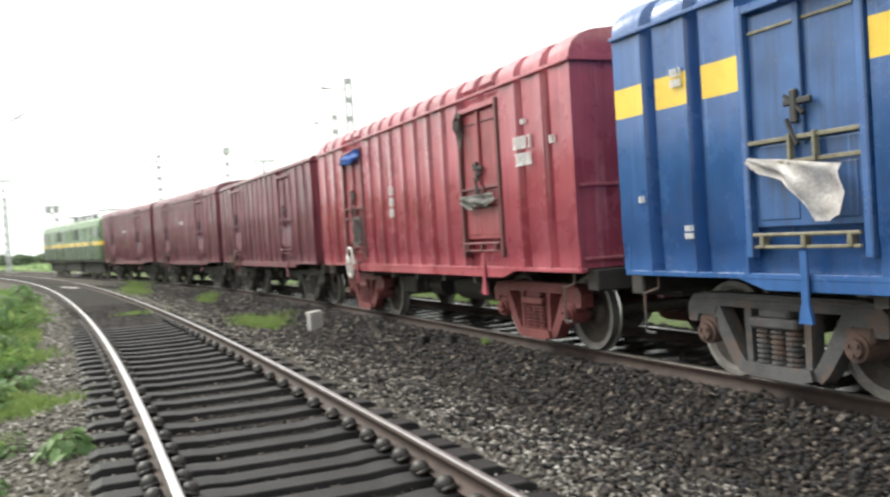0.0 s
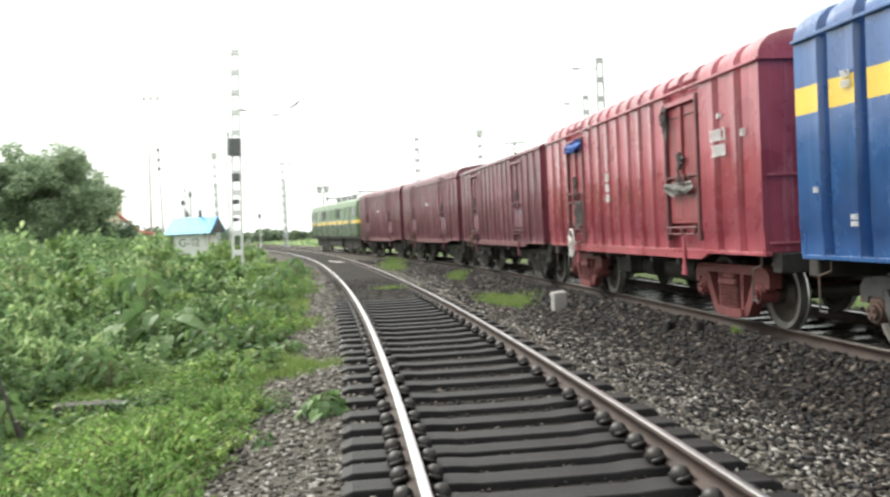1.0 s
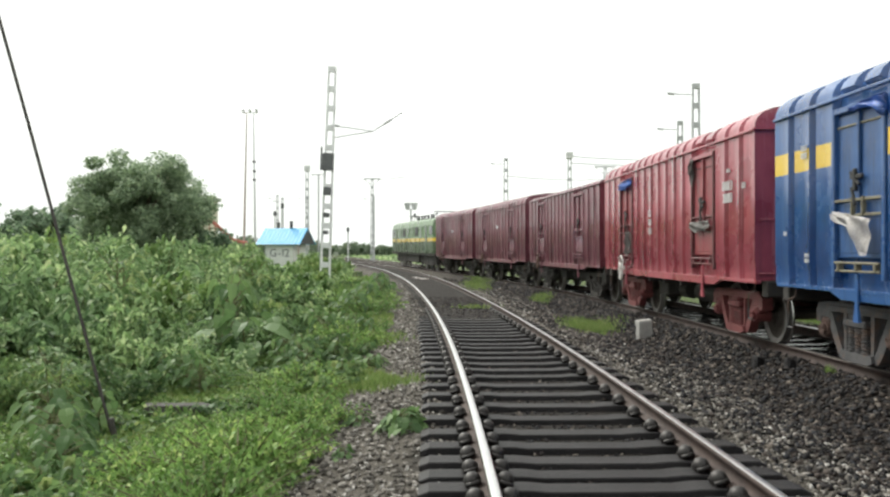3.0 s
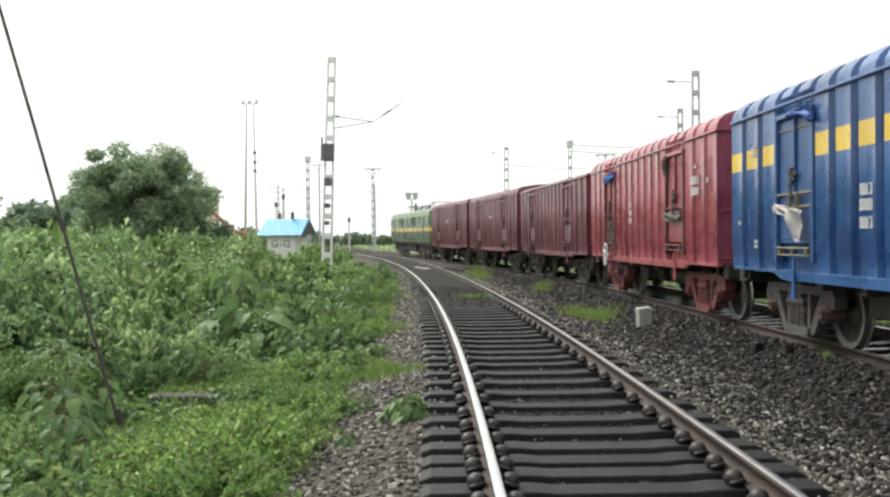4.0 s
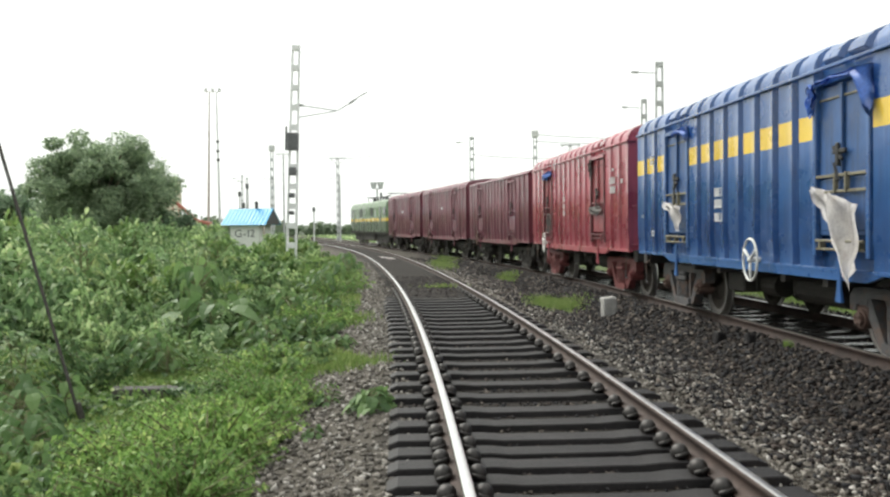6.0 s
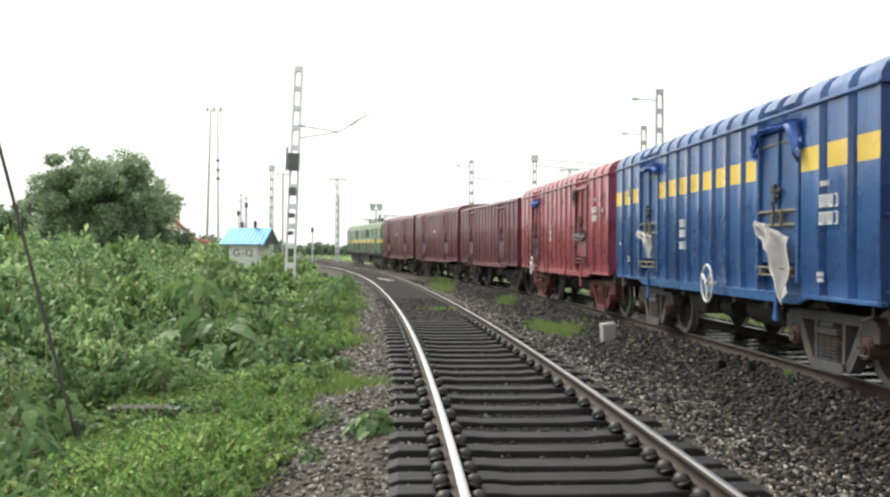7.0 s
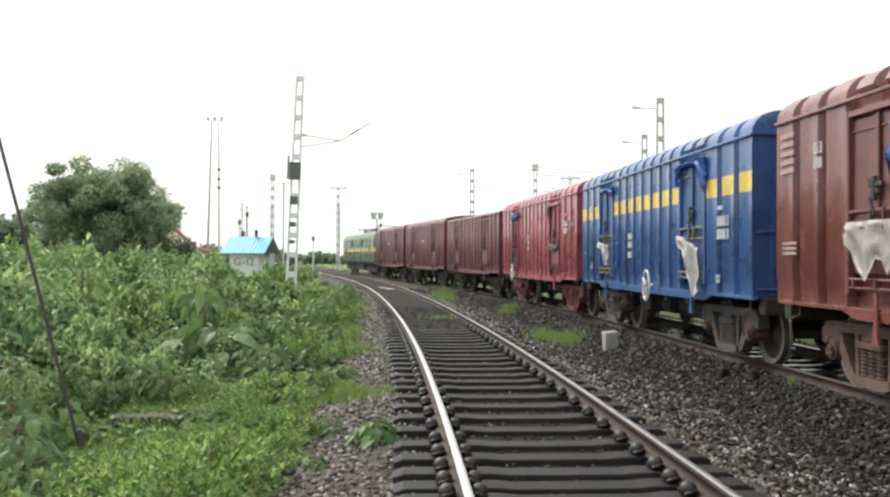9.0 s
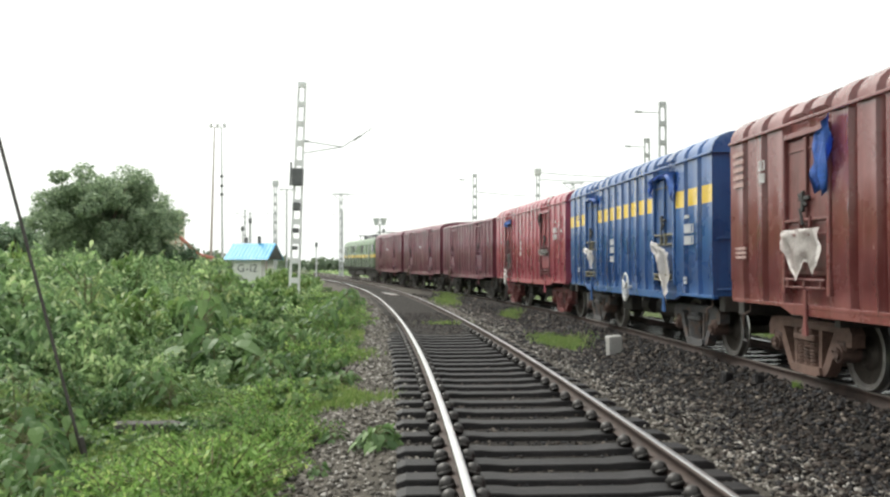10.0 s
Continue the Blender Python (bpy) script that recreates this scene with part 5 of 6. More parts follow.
# ---- vegetation ----
def leaf_cloud(rng, pos, normal, length, width, along=None, loose=0.75):
    """Folded diamond leaves at the given places, facing roughly along normal, pointing roughly along."""
    n = len(pos)
    nrm = normal + rng.normal(scale=loose, size=(n, 3))
    nrm /= np.linalg.norm(nrm, axis=1)[:, None]
    a = rng.normal(size=(n, 3)) if along is None else along + rng.normal(scale=loose * 0.6, size=(n, 3))
    along = a - nrm * (a * nrm).sum(1)[:, None]
    along /= np.linalg.norm(along, axis=1)[:, None]
    side = np.cross(nrm, along)
    L, Wd = length[:, None], width[:, None]
    base = pos - along * L * 0.5
    tip = pos + along * L * 0.5 - nrm * L * 0.12
    lft = pos - along * L * 0.08 + side * Wd * 0.5 + nrm * Wd * 0.12
    rgt = pos - along * L * 0.08 - side * Wd * 0.5 + nrm * Wd * 0.12
    v = np.stack([base, lft, tip, rgt], 1).reshape(-1, 3)
    k = np.arange(n)[:, None] * 4
    f = np.concatenate([k + [0, 1, 2], k + [0, 2, 3]], 0)
    return v, f


def shrub(seed, n, spread, height, size, leaf, name="shrub", slim=0.55, stems=24):
    """A bush of arching stems with drooping leaves along their upper lengths."""
    rng = np.random.default_rng(seed)
    top = new(name)
    bm = bmesh.new()
    ps, ns, al = [], [], []
    per = n // stems
    for k in range(stems):
        a = 2.4 * k + rng.uniform(-0.5, 0.5)
        out = np.array([math.cos(a), math.sin(a), 0.0])
        r = spread * math.sqrt(rng.uniform(0.02, 1.0))
        h = height * rng.uniform(0.6, 1.1) * (1 - 0.4 * (r / spread) ** 2)

        def at(u):
            u = np.atleast_1d(u)[:, None]
            return out * (0.1 + r * u ** 1.4) + np.array([0, 0, 1.0]) * h * (1.3 * u - 0.3 * u * u)

        p0, p1, p2 = at(0.0)[0], at(0.55)[0], at(1.0)[0]
        rod(bm, p0 - np.array([0, 0, 0.1]), p1, 0.012, 5, 0.008)
        rod(bm, p1, p2, 0.008, 5, 0.003)
        u = rng.uniform(0.12, 1.0, per) ** 0.75
        t = rng.uniform(0, 2 * math.pi, per)
        ray = np.stack([np.cos(t), np.sin(t), np.full(per, -0.35)], 1)
        ps.append(at(u) + ray * (size * rng.uniform(0.4, 1.5, per) * (1.25 - 0.6 * u))[:, None] + rng.normal(scale=0.25 * size, size=(per, 3)))
        ns.append(ray * 0.6 + out * 0.25 + np.array([0, 0, 0.95]))
        al.append(ray)
    tagged(part("stem", bm, STEM, top), kind="stuff")
    p = np.concatenate(ps)
    p[:, 2] = np.maximum(p[:, 2], 0.03)
    L = size * rng.uniform(0.55, 1.35, len(p))
    v, f = leaf_cloud(rng, p, np.concatenate(ns), L, L * slim, np.concatenate(al), 0.38)
    o = new("foliage", mesh_np("foliage", v, f, leaf))
    o.parent = top
    return top


def ovate_leaf(bm):
    """A broad pointed leaf of length 1 along x, folded at its midrib and drooping at the tip."""
    rows = [(0.0, 0.0, 0.0), (0.18, 0.24, 0.02), (0.45, 0.30, 0.0), (0.72, 0.20, -0.09), (1.0, 0.0, -0.26)]
    mid = [bm.verts.new((x, 0, z)) for x, w, z in rows]
    for e in (-1, 1):
        edge = [bm.verts.new((x - 0.06, e * w, z + 0.09 * w / 0.3)) for x, w, z in rows[1:-1]]
        bm.faces.new((mid[0], mid[1], edge[0]))
        for q in range(2):
            bm.faces.new((mid[q + 1], mid[q + 2], edge[q + 1], edge[q]))
        bm.faces.new((mid[3], mid[4], edge[2]))


def palmate_leaf(bm):
    """Seven narrow leaflets spread like fingers."""
    for k in range(7):
        a = radians(-125 + k * 250 / 6)
        L = 1.0 - 0.11 * abs(k - 3)
        c, s = math.cos(a), math.sin(a)
        pts = [(0.03, 0, 0.0), (0.55, 0.095, 0.03), (1.0, 0, -0.2), (0.55, -0.095, 0.03)]
        v = [bm.verts.new((L * (x * c - y * s), L * (x * s + y * c), z)) for x, y, z in pts]
        m = bm.verts.new((L * 0.55 * c, L * 0.55 * s, 0.0))
        for q in range(4):
            bm.faces.new((v[q], v[(q + 1) % 4], m))


def leafy_plant(name, seed, shape, n, height, size, reach, leaf):
    """A stalk that carries large single leaves."""
    rng = random.Random(seed)
    top = new(name)
    bm = bmesh.new()
    rod(bm, (0, 0, -0.1), (0.02, 0.01, height * 0.92), 0.014, 6, 0.007)
    spots = []
    for k in range(n):
        a = 2.4 * k + rng.uniform(-0.5, 0.5)
        h = height * (0.25 + 0.75 * (k + 1) / n)
        d = reach * rng.uniform(0.35, 1.0) * (1.15 - 0.5 * k / n)
        tip = (d * math.cos(a), d * math.sin(a), h)
        rod(bm, (0, 0, h * 0.8), tip, 0.007, 5, 0.004)
        spots.append((tip, a, size * rng.uniform(0.7, 1.2)))
    tagged(part("stem", bm, STEM, top), kind="stuff")
    for tip, a, sz in spots:
        piece(name + "_leaf_" + ("fingered" if shape is palmate_leaf else "ovate"), shape, leaf, top, pose(*tip, rng.uniform(-20, 20), rng.uniform(8, 48), math.degrees(a) + rng.uniform(-25, 25)) @ Matrix.Scale(sz, 4), "leaf")
    return top


SHRUBS = [shrub(11, 1900, 0.75, 0.95, 0.13, LEAF_BUSH), shrub(12, 2000, 0.85, 1.2, 0.15, LEAF_BUSH, slim=0.7), shrub(13, 2000, 0.7, 0.8, 0.11, LEAF_LIGHT),
          shrub(14, 2100, 0.95, 1.35, 0.165, LEAF_BUSH, slim=0.65), shrub(15, 2100, 0.8, 1.05, 0.11, LEAF_BROAD), shrub(16, 2000, 0.9, 1.25, 0.15, LEAF_BUSH, slim=0.45)]
WEEDS = [shrub(21, 1700, 0.45, 0.34, 0.042, LEAF_LIME, "low_weed", 0.5, 40), shrub(22, 1700, 0.55, 0.40, 0.048, LEAF_LIME, "low_weed", 0.55, 40), shrub(23, 1000, 0.45, 0.34, 0.085, LEAF_BROAD, "low_weed", 0.8, 26)]
BROAD = [leafy_plant("broadleaf_weed", 31, ovate_leaf, 26, 0.62, 0.20, 0.34, LEAF_BROAD), leafy_plant("broadleaf_weed", 32, ovate_leaf, 11, 0.85, 0.50, 0.35, LEAF_BROAD),
         leafy_plant("broadleaf_weed", 33, ovate_leaf, 16, 0.20, 0.15, 0.15, LEAF_BROAD), leafy_plant("broadleaf_weed", 34, palmate_leaf, 13, 1.0, 0.24, 0.36, LEAF_BROAD)]
for t in SHRUBS:
    tagged(t, "leafy green shrub in the overgrown field", "shrub", "shrubs beside the track")
for t in WEEDS:
    tagged(t, "low bright green weed at the gravel's edge", "weed", "low weeds beside the track")
for t in BROAD:
    tagged(t, "broad-leaved green weed with large single leaves", "weed", "broad-leaved weeds")


def plant_out():
    rng = random.Random(77)
    used = set()

    def put(kind, k, x, y, scale, tall=1.0):
        m = pose(x, y, float(ground_z(x, y)) - 0.03, rng.uniform(-5, 5), rng.uniform(-5, 5), rng.uniform(0, 360))
        src = kind[k]
        if id(src) in used:
            o = copy_thing(src, m)
        else:
            o = src
            used.add(id(src))
            o.matrix_basis = m
        o.scale = (scale, scale, scale * tall)

    count = 0
    # the thicket: rows away from the track, taller further out
    rows = [(4.5, 0.9), (5.4, 0.9), (6.4, 1.0), (7.5, 1.15), (8.8, 1.35), (10.3, 1.5), (12.2, 1.8), (14.6, 2.1), (17.5, 2.5), (21.5, 3.0)]
    for d, gap in rows:
        s = 13.2 + 0.12 * d + rng.uniform(0, 0.6)
        s_end = 62 if d < 15 else 72
        while s < s_end:
            x, y, _, th = on(NEAR, s, -d + rng.uniform(-0.6, 0.6))
            seen = x / max(y, 1) > -0.60
            far = 1 + max(0.0, s - 26) / 32
            if seen and count < 290 and not (abs(x + 4.2) < 0.75 and 13.0 < y < 16.3):
                want = np.interp(d, [4.5, 6.5, 9, 14], [0.85, 1.4, 1.95, 2.2]) * np.interp(s, [13, 17, 25], [0.6, 0.9, 1.0]) + np.interp(d, [4.6, 7], [0.45, 0]) * np.interp(s, [20, 27], [0, 1])
                if -0.262 < x / y < -0.198:
                    want = min(want, max(0.5, 1.85 - 0.020 * y))
                if -0.195 < x / y < -0.15 and y < 42:
                    want = min(want, max(0.22, 1.75 - 0.045 * y))
                base = rng.choice([0, 1, 2, 3, 4, 5])
                hgt = (0.95, 1.2, 0.8, 1.35, 1.05, 1.25)[base]
                sc = rng.uniform(0.95, 1.2) * (1 + 0.35 * (far - 1)) * min(1.55, max(0.62, want / hgt)) / (1 + 0.2 * (far - 1))
                put(SHRUBS, base, x, y, sc, want * rng.choice((0.6, 0.8, 0.92, 1.05, 1.15, 1.25)) / (hgt * sc))
                count += 1
            s += gap * rng.uniform(0.85, 1.15) * far
    # smaller bushes that break up the thicket's face
    for _ in range(26):
        s, d = rng.uniform(11.2, 15.5), rng.uniform(4.9, 9.0)
        x, y, _, _ = on(NEAR, s, -d)
        if x / y > -0.58:
            # mostly the darkest leaf kind, its colour standing in for shade between plants
            k = rng.choice([4, 4, 2])
            put(SHRUBS, k, x, y, rng.uniform(0.5, 0.75), rng.uniform(0.75, 1.25))
    # low weeds along the gravel
    for k in range(260):
        s = 5.5 + 40 * rng.random() ** 1.5 if k < 150 else rng.uniform(6, 15)
        d = 2.35 + 2.4 * rng.random() ** 0.8 if k < 150 else rng.uniform(2.8, 8.0)
        x, y, _, _ = on(NEAR, s, -d)
        if x / y < -0.6 or (9.5 < s < 15 and 3.4 < d < 5.2 and rng.random() < 0.75):
            continue
        put(WEEDS, rng.randrange(2) if s < 11 and d < 3.9 else rng.randrange(3), x, y, rng.uniform(0.7, 1.25) * (1 + s / 80), rng.uniform(0.7, 1.2) * (0.55 if 8 < s < 15 and d > 3.2 else 1.0))
    # a thick tuft of fine-leaved weeds at the gravel's edge
    for _ in range(26):
        x, y = rng.uniform(-2.9, -1.55), rng.uniform(6.9, 9.6)
        put(WEEDS, rng.randrange(2), x, y, rng.uniform(0.8, 1.1), rng.uniform(0.8, 1.25))
    # broad-leaved weeds: near left, beside the sleepers, in the thicket's face
    for k, x, y, sc in ((0, -4.15, 8.6, 1.05), (0, -3.75, 7.9, 0.9), (0, -4.45, 9.2, 1.0), (0, -3.95, 8.25, 0.8), (0, -4.75, 9.7, 1.1), (0, -4.3, 9.9, 0.9), (3, -4.95, 10.2, 0.95), (3, -5.3, 10.8, 1.0),
                        (1, -4.1, 15.7, 1.2), (1, -4.6, 16.0, 1.3), (1, -3.8, 16.3, 1.1), (3, -6.5, 24.0, 2.0), (3, -5.7, 23.0, 1.8), (0, -3.9, 21.0, 1.2),
                        (0, -2.9, 14.5, 0.9), (0, -3.2, 14.9, 1.0), (0, -2.7, 14.1, 0.8), (0, -3.0, 15.4, 0.9), (0, -2.4, 14.7, 0.7), (0, -4.3, 13.0, 1.0), (0, -4.0, 12.6, 0.9), (0, -4.7, 13.2, 1.0), (0, -2.6, 19.0, 0.9), (0, -2.3, 18.4, 0.8), (2, -1.5, 13.5, 1.2),
                        (0, -3.2, 18.6, 1.2), (0, -3.5, 19.2, 1.2), (0, -2.9, 19.5, 1.0), (0, -3.1, 23.0, 1.3), (0, -3.4, 24.0, 1.3), (0, -3.2, 26.0, 1.4), (0, -3.2, 29.0, 1.4), (0, -3.5, 31.0, 1.5), (0, -3.7, 33.0, 1.5),
                        (2, -0.66, 8.4, 1.25), (2, -0.60, 8.55, 1.1), (2, -0.72, 8.6, 1.0), (2, -1.15, 9.0, 0.8), (2, -1.1, 7.6, 0.6), (2, -1.6, 13.2, 1.3)):
        put(BROAD, k, x, y, sc)
    for _ in range(34):
        s, d = rng.uniform(16, 42), rng.uniform(5.0, 12)
        x, y, _, _ = on(NEAR, s, -d)
        if x / y > -0.58 and not -0.27 < x / y < -0.19:
            put(BROAD, rng.choice([0, 0, 3]), x, y, rng.uniform(1.3, 1.8), rng.uniform(1.2, 1.5))


plant_out()


def build_undergrowth():
    rng = np.random.default_rng(8)
    # creeping leaves under and between the shrubs
    n = 95000
    s = 4.5 + 50 * rng.random(n) ** 1.6
    d = 2.35 + 12 * rng.random(n) ** 1.7
    x, y, th = (np.interp(s, NEAR[0], NEAR[i]) for i in (1, 2, 3))
    px, py = x - d * np.cos(th), y - d * np.sin(th)
    edge = 2.3 + 0.45 * lumps(px * 0.9, py * 0.7, 2.0)
    ok = (d > edge) & (px / py > -0.62)
    px, py, d, s = px[ok], py[ok], d[ok], s[ok]
    h = np.clip((d - 2.3) * 0.12, 0.03, 0.32) * (0.6 + 0.5 * lumps(px, py, 5.0))
    z = ground_z(px, py) + 0.02 + np.abs(h) * rng.random(len(px))
    L = rng.uniform(0.03, 0.065, len(px)) * (1 + s / 18)
    v, f = leaf_cloud(rng, np.stack([px, py, z], 1), np.tile([0, 0, 1.0], (len(px), 1)), L, L * 0.6)
    tagged(new("undergrowth", mesh_np("undergrowth", v, f, LEAF_LIGHT)), "low creeping green undergrowth of small leaves", "undergrowth", "", "stuff")

    # upright leafy shoots that stand out of the thicket
    n = 1000
    s = 13.5 + 42 * rng.random(n) ** 1.25
    d = 4.2 + 13 * rng.random(n) ** 1.2
    x, y, th = (np.interp(s, NEAR[0], NEAR[i]) for i in (1, 2, 3))
    px, py = x - d * np.cos(th), y - d * np.sin(th)
    top = np.interp(d, [4.2, 6.5, 9, 14], [0.9, 1.5, 2.0, 2.25]) * np.interp(s, [13, 17, 25], [0.6, 0.9, 1.0]) * rng.uniform(0.75, 1.22, n)
    ok = (px / py > -0.6) & ~((px / py > -0.27) & (px / py < -0.19) & (s > 22)) & (lumps(px * 0.8, py * 0.6, 1.0) > -0.12)
    top = top * (0.95 + 0.3 * lumps(px * 0.8, py * 0.6, 1.0))
    px, py, top, s = px[ok], py[ok], top[ok], s[ok]
    each = 34
    u = rng.random((len(px), each))
    turn = rng.uniform(0, 2 * math.pi, (len(px), each))
    reach = (0.03 + 0.16 * u) * rng.uniform(0.6, 1.4, (len(px), 1))
    bow = rng.normal(0, 0.12, (len(px), 2))
    z0 = ground_z(px, py)
    qx = px[:, None] + reach * np.cos(turn) + bow[:, :1] * (1 - u)
    qy = py[:, None] + reach * np.sin(turn) + bow[:, 1:] * (1 - u)
    qz = (z0 + top)[:, None] - 0.75 * u * np.minimum(1.0, top)[:, None]
    pts = np.stack([qx, qy, qz], 2).reshape(-1, 3)
    nrm = np.stack([np.cos(turn) * 0.7, np.sin(turn) * 0.7, np.full_like(turn, 0.7)], 2).reshape(-1, 3)
    L = rng.uniform(0.05, 0.10, len(pts)) * np.repeat(1 + s / 45, each)
    v, f = leaf_cloud(rng, pts, nrm, L, L * 0.5)
    tagged(new("weed_shoots", mesh_np("weed_shoots", v, f, LEAF_BUSH)), "upright leafy green shoots standing out of the thicket", "weeds", "", "stuff")

    def blades(name, px, py, hgt, label):
        n = len(px)
        a = rng.uniform(0, 2 * math.pi, n)
        lean = rng.uniform(0.1, 0.7, n) * hgt
        w = 0.004 + 0.0006 * py
        z = ground_z(px, py) - 0.01
        b0 = np.stack([px - w * np.sin(a), py + w * np.cos(a), z], 1)
        b1 = np.stack([px + w * np.sin(a), py - w * np.cos(a), z], 1)
        tip = np.stack([px + lean * np.cos(a), py + lean * np.sin(a), z + hgt], 1)
        v = np.stack([b0, b1, tip], 1).reshape(-1, 3)
        tagged(new(name, mesh_np(name, v, np.arange(3 * n).reshape(-1, 3), LEAF_GRASS)), label, "grass", "", "stuff")

    n = 100000
    s = 5 + 45 * rng.random(n) ** 1.5
    d = 1.9 + 3.2 * rng.random(n)
    x, y, th = (np.interp(s, NEAR[0], NEAR[i]) for i in (1, 2, 3))
    px, py = x - d * np.cos(th), y - d * np.sin(th)
    tongue = np.exp(-((s - 12.4) / 0.8) ** 2) * 1.15 + np.exp(-((s - 21) / 2.0) ** 2) * 0.5 + np.exp(-((s - 33) / 5.0) ** 2) * 0.5
    edge = np.interp(s, [13, 17], [2.75, 2.35]) + 0.3 * lumps(px, py, 2.0) - tongue
    ok = d > edge
    blades("grass", px[ok], py[ok], rng.uniform(0.04, 0.16, ok.sum()), "short bright grass at the gravel's edge")
    spots = [(2.72, 20.8, 0.62, 1.5, 5000), (0.1, 41.0, 0.6, 6.0, 7000), (2.3, 30.5, 0.35, 1.5, 1500), (4.6, 11.4, 0.05, 0.1, 60), (0.2, 46.0, 0.7, 5.0, 2500), (0.0, 24.5, 0.7, 0.5, 130), (9.6, 24, 1.0, 6.0, 2500)]
    for s_, d_, sx_, sy_, n_ in ((11.7, 2.2, 0.75, 0.5, 3200), (17.5, 2.2, 0.5, 1.2, 1500), (9.6, 2.9, 0.6, 0.6, 1500)):
        ex, ey, _, _ = on(NEAR, s_, -d_)
        spots.append((float(ex), float(ey), sx_, sy_, n_))
    gx = np.concatenate([rng.normal(x, sx_ * 0.45, n) for x, y, sx_, sy_, n in spots])
    gy = np.concatenate([rng.normal(y, sy_ * 0.45, n) for x, y, sx_, sy_, n in spots])
    blades("grass", gx, gy, rng.uniform(0.04, 0.15, len(gx)), "tufts of bright grass on the ballast")


build_undergrowth()


def tree(x, y, height, spread, seed, leaf, n=15000, size=0.34, label="broad dense dark green tree behind the thicket"):
    rng = np.random.default_rng(seed)
    z0 = float(ground_z(x, y)) - 0.2
    top = tagged(new("tree"), label, "tree")
    top.matrix_basis = pose(x, y, z0)
    bm = bmesh.new()
    rod(bm, (0, 0, 0), (0.15, 0.1, height * 0.32), 0.32, 10, 0.22)
    tips = []
    for k in range(12):
        a = k * 2.4 + rng.uniform(-0.4, 0.4)
        r = spread * rng.uniform(0.35, 0.8)
        z1 = height * rng.uniform(0.45, 0.86) * (1.05 - 0.25 * r / spread)
        mid = (0.45 * r * math.cos(a), 0.45 * r * math.sin(a), (height * 0.3 + z1) / 2 + 0.2)
        end = (r * math.cos(a), r * math.sin(a), z1)
        rod(bm, (0.15, 0.1, height * rng.uniform(0.22, 0.32)), mid, 0.15, 7, 0.10)
        rod(bm, mid, end, 0.10, 6, 0.03)
        tips.append(end)
    part("trunk", bm, BARK, top)
    ps, ns = [], []
    clumps = 200
    lobes = []
    for k in range(15):
        a, el = 2.4 * k + rng.uniform(-0.5, 0.5), math.asin(min(1.0, -0.3 + 1.25 * (k + 0.5) / 15))
        reach = rng.uniform(0.5, 0.76)
        lobes.append((np.array([spread * reach * math.cos(a) * math.cos(el), spread * reach * math.sin(a) * math.cos(el), height * (0.36 + reach * 0.56 * math.sin(el))]), spread * rng.uniform(0.22, 0.36)))
    for k in range(clumps):
        d = rng.normal(size=3)
        d /= np.linalg.norm(d)
        if k % 2:
            c0, big = lobes[k // 2 % 15]
            c = c0 + d * big * rng.uniform(0.35, 1.0) * np.array([1, 1, 0.75])
        else:
            c = np.array([0, 0, height * 0.42]) + d * np.array([spread * 0.78, spread * 0.78, height * 0.42]) * rng.uniform(0.2, 0.95)
        c[2] = max(c[2], height * 0.14)
        r = spread * rng.uniform(0.10, 0.19)
        m = n // clumps
        d = rng.normal(size=(m, 3))
        d /= np.linalg.norm(d, axis=1)[:, None]
        ps.append(c + d * (r * rng.uniform(0.5, 1.1, m))[:, None] * np.array([1, 1, 0.7]))
        ns.append(d * 0.5 + np.array([0, 0, 0.8]))
    p = np.concatenate(ps)
    L = size * rng.uniform(0.6, 1.3, len(p))
    v, f = leaf_cloud(rng, p, np.concatenate(ns), L, L * 0.6)
    o = new("crown", mesh_np("crown", v, f, leaf))
    o.parent = top


tree(-23.5, 60.0, 11.1, 5.9, 3, LEAF_TREE, 76000, 0.23)
tree(-19.6, 62.0, 4.6, 3.2, 14, LEAF_TREE, 14000, 0.23, "low dark green tree beside the broad tree")
tree(-31.6, 74.0, 7.0, 3.6, 4, LEAF_TREE, 7000, 0.4, "dark rounded tree at the field's far side")
tree(-40.0, 82.0, 7.6, 4.4, 5, LEAF_TREE, 7000, 0.45, "dark rounded tree at the field's far side")
tree(-36.9, 60.0, 9.6, 3.4, 6, LEAF_TREE, 8000, 0.34, "tall dark tree at the field's edge")
tree(-47.0, 90.0, 8.0, 4.4, 9, LEAF_TREE, 7000, 0.45, "dark rounded tree at the field's far side")


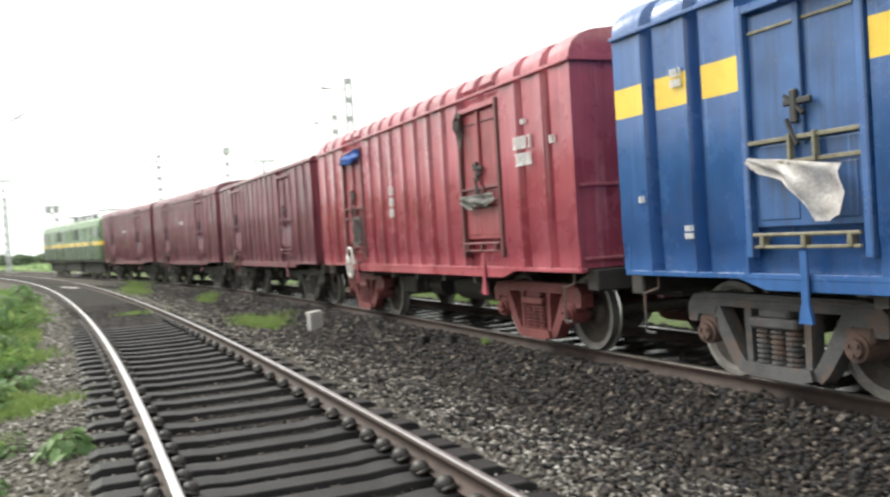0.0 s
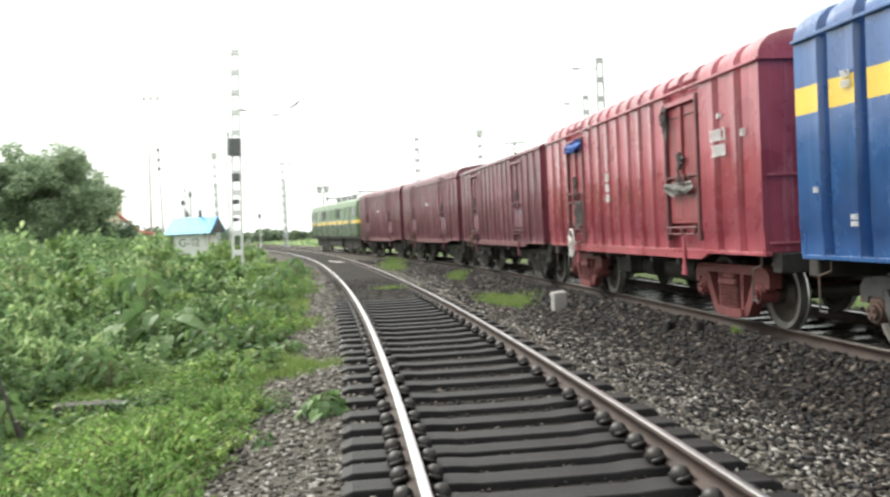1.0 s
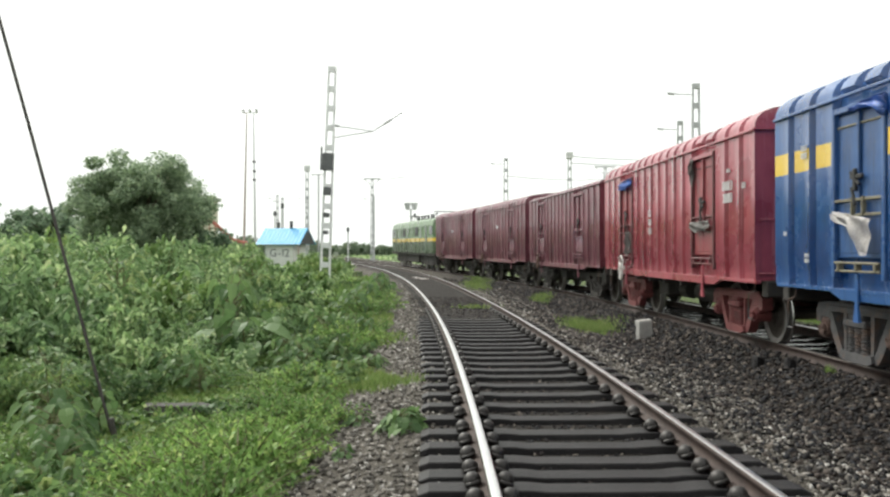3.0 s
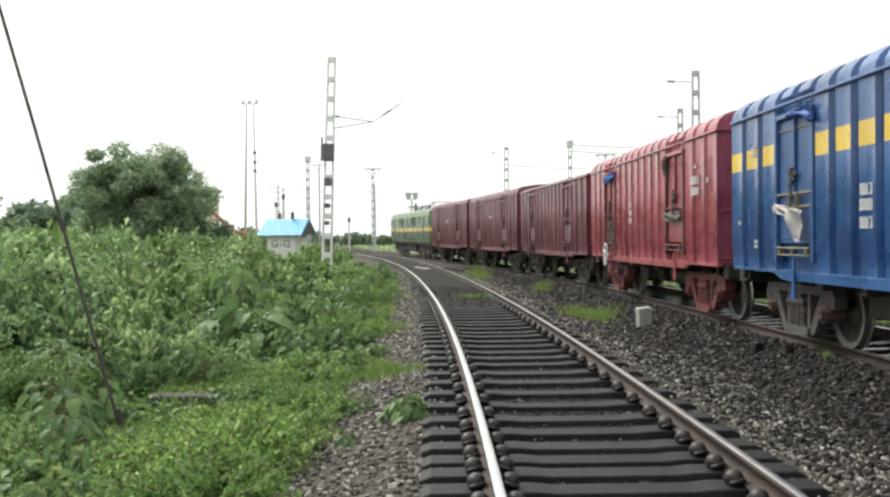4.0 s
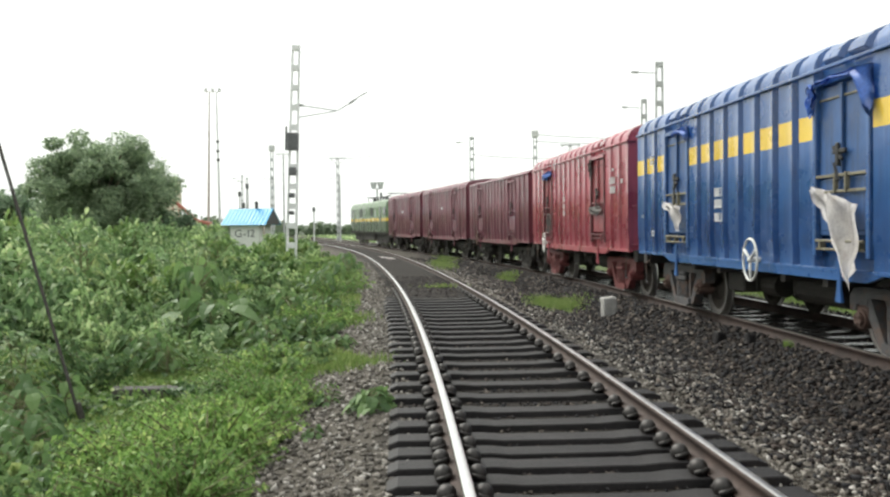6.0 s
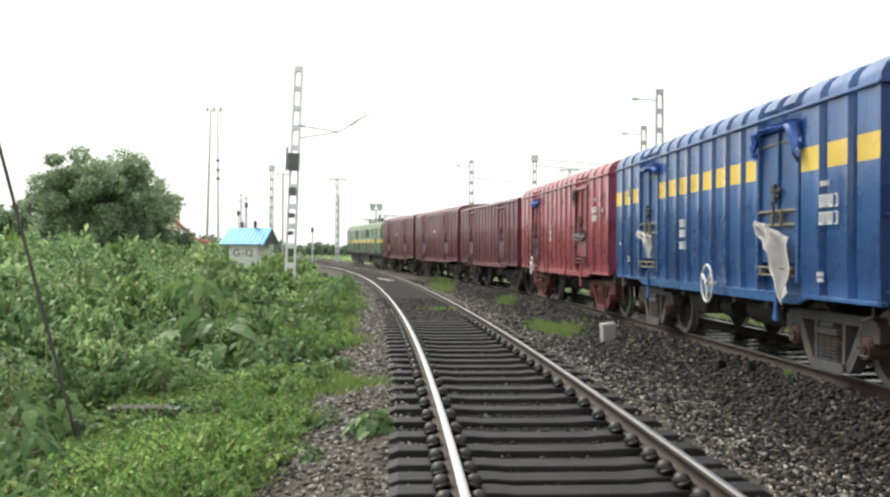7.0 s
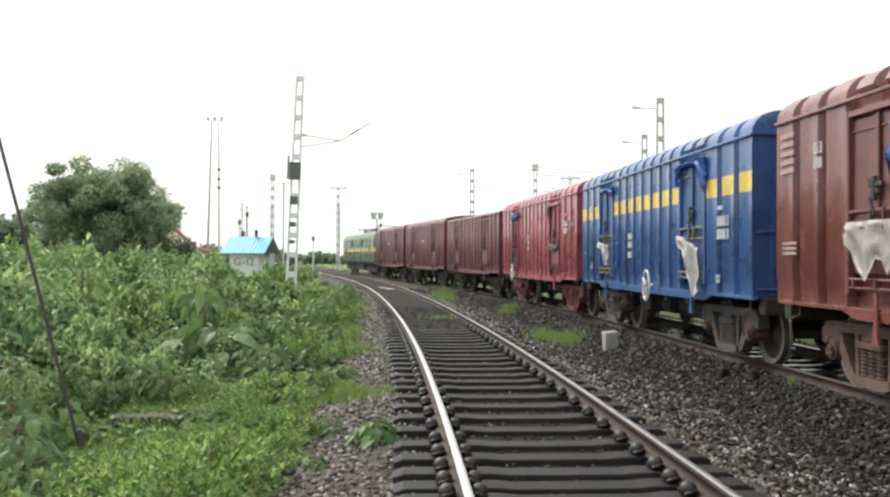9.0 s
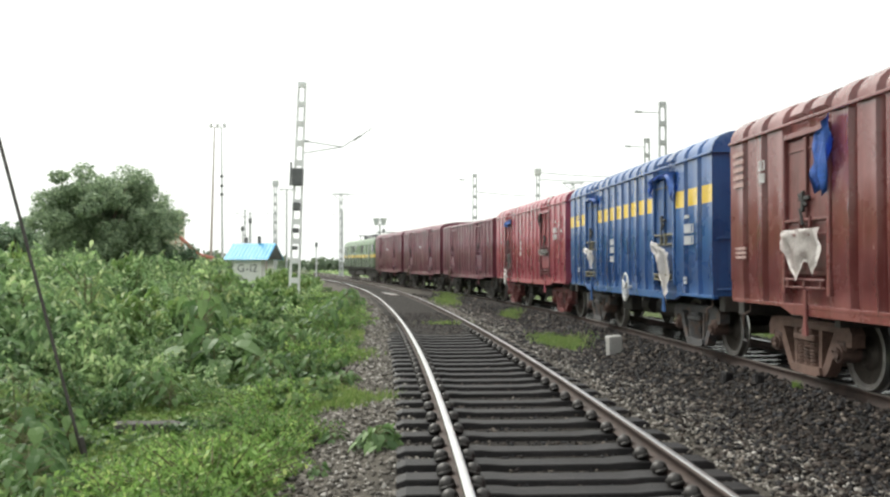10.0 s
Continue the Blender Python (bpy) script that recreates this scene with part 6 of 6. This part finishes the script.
def far_woods():
    """Low belts of distant trees along the horizon."""
    rng = np.random.default_rng(21)
    ps = []
    for k in range(420):
        y = rng.uniform(200, 420)
        x = rng.uniform(-0.62, 0.75) * y
        h = rng.uniform(2.5, 6.0) * (0.55 if -0.2 < x / y < 0.1 else 1)
        m = 60
        d = rng.normal(size=(m, 3))
        d /= np.linalg.norm(d, axis=1)[:, None]
        ps.append(np.array([x, y, h * 0.45]) + d * np.array([h * 1.1, h * 0.9, h * 0.5]) * rng.uniform(0.6, 1.0, (m, 1)))
    p = np.concatenate(ps)
    L = rng.uniform(1.2, 2.4, len(p))
    v, f = leaf_cloud(rng, p, np.tile([0, -0.5, 0.8], (len(p), 1)), L, L * 0.7)
    tagged(new("far_woods", mesh_np("far_woods", v, f, LEAF_FAR)), "distant belt of green trees with haze in their leaf colour", "woods", "", "stuff")
    # rough scrub over the middle distance
    n = 26000
    y = 58 + 150 * rng.random(n) ** 1.4
    x = rng.uniform(-0.62, 0.62, n) * y
    dn, _ = distance(NEAR, x, y)
    dt, _ = distance(FAR, x, y)
    ok = (dn < -5.0) | (dt > 6)
    x, y = x[ok], y[ok]
    z = ground_z(x, y) + np.interp(x - np.interp(y, NEAR[2], NEAR[1]), [-14, -6], [1.25, 0.4]) * rng.random(len(x))
    L = rng.uniform(0.4, 0.8, len(x))
    v, f = leaf_cloud(rng, np.stack([x, y, z], 1), np.tile([0, -0.3, 0.9], (len(x), 1)), L, L * 0.7)
    tagged(new("scrub", mesh_np("scrub", v, f, LEAF_BUSH)), "rough green scrub across the far field", "scrub", "", "stuff")


far_woods()


# ---- the train rolls forward ----
def motions():
    times = [k * 0.4 for k in range(26)]
    for (top, sets), place in TRAIN:
        reach = 5.7 if top.name.startswith("loco") else 3.345
        rows = []
        for t in times:
            s = A0 + SPEED * t + place * PITCH
            fx, fy, fz, _ = on(FAR, s + reach)
            rx, ry, rz, _ = on(FAR, s - reach)
            yaw = math.degrees(math.atan2(fy - ry, fx - rx))
            rows.append((t, pose((fx + rx) / 2, (fy + ry) / 2, (fz + rz) / 2, 0, -math.degrees(math.atan2(fz - rz, 2 * reach)), yaw)))
        walk(top, rows)
        for wheel, q, r in sets:
            walk(wheel, [(t, pose(q, 0, r, 0, math.degrees(SPEED * t / r), 0)) for t in times])


motions()
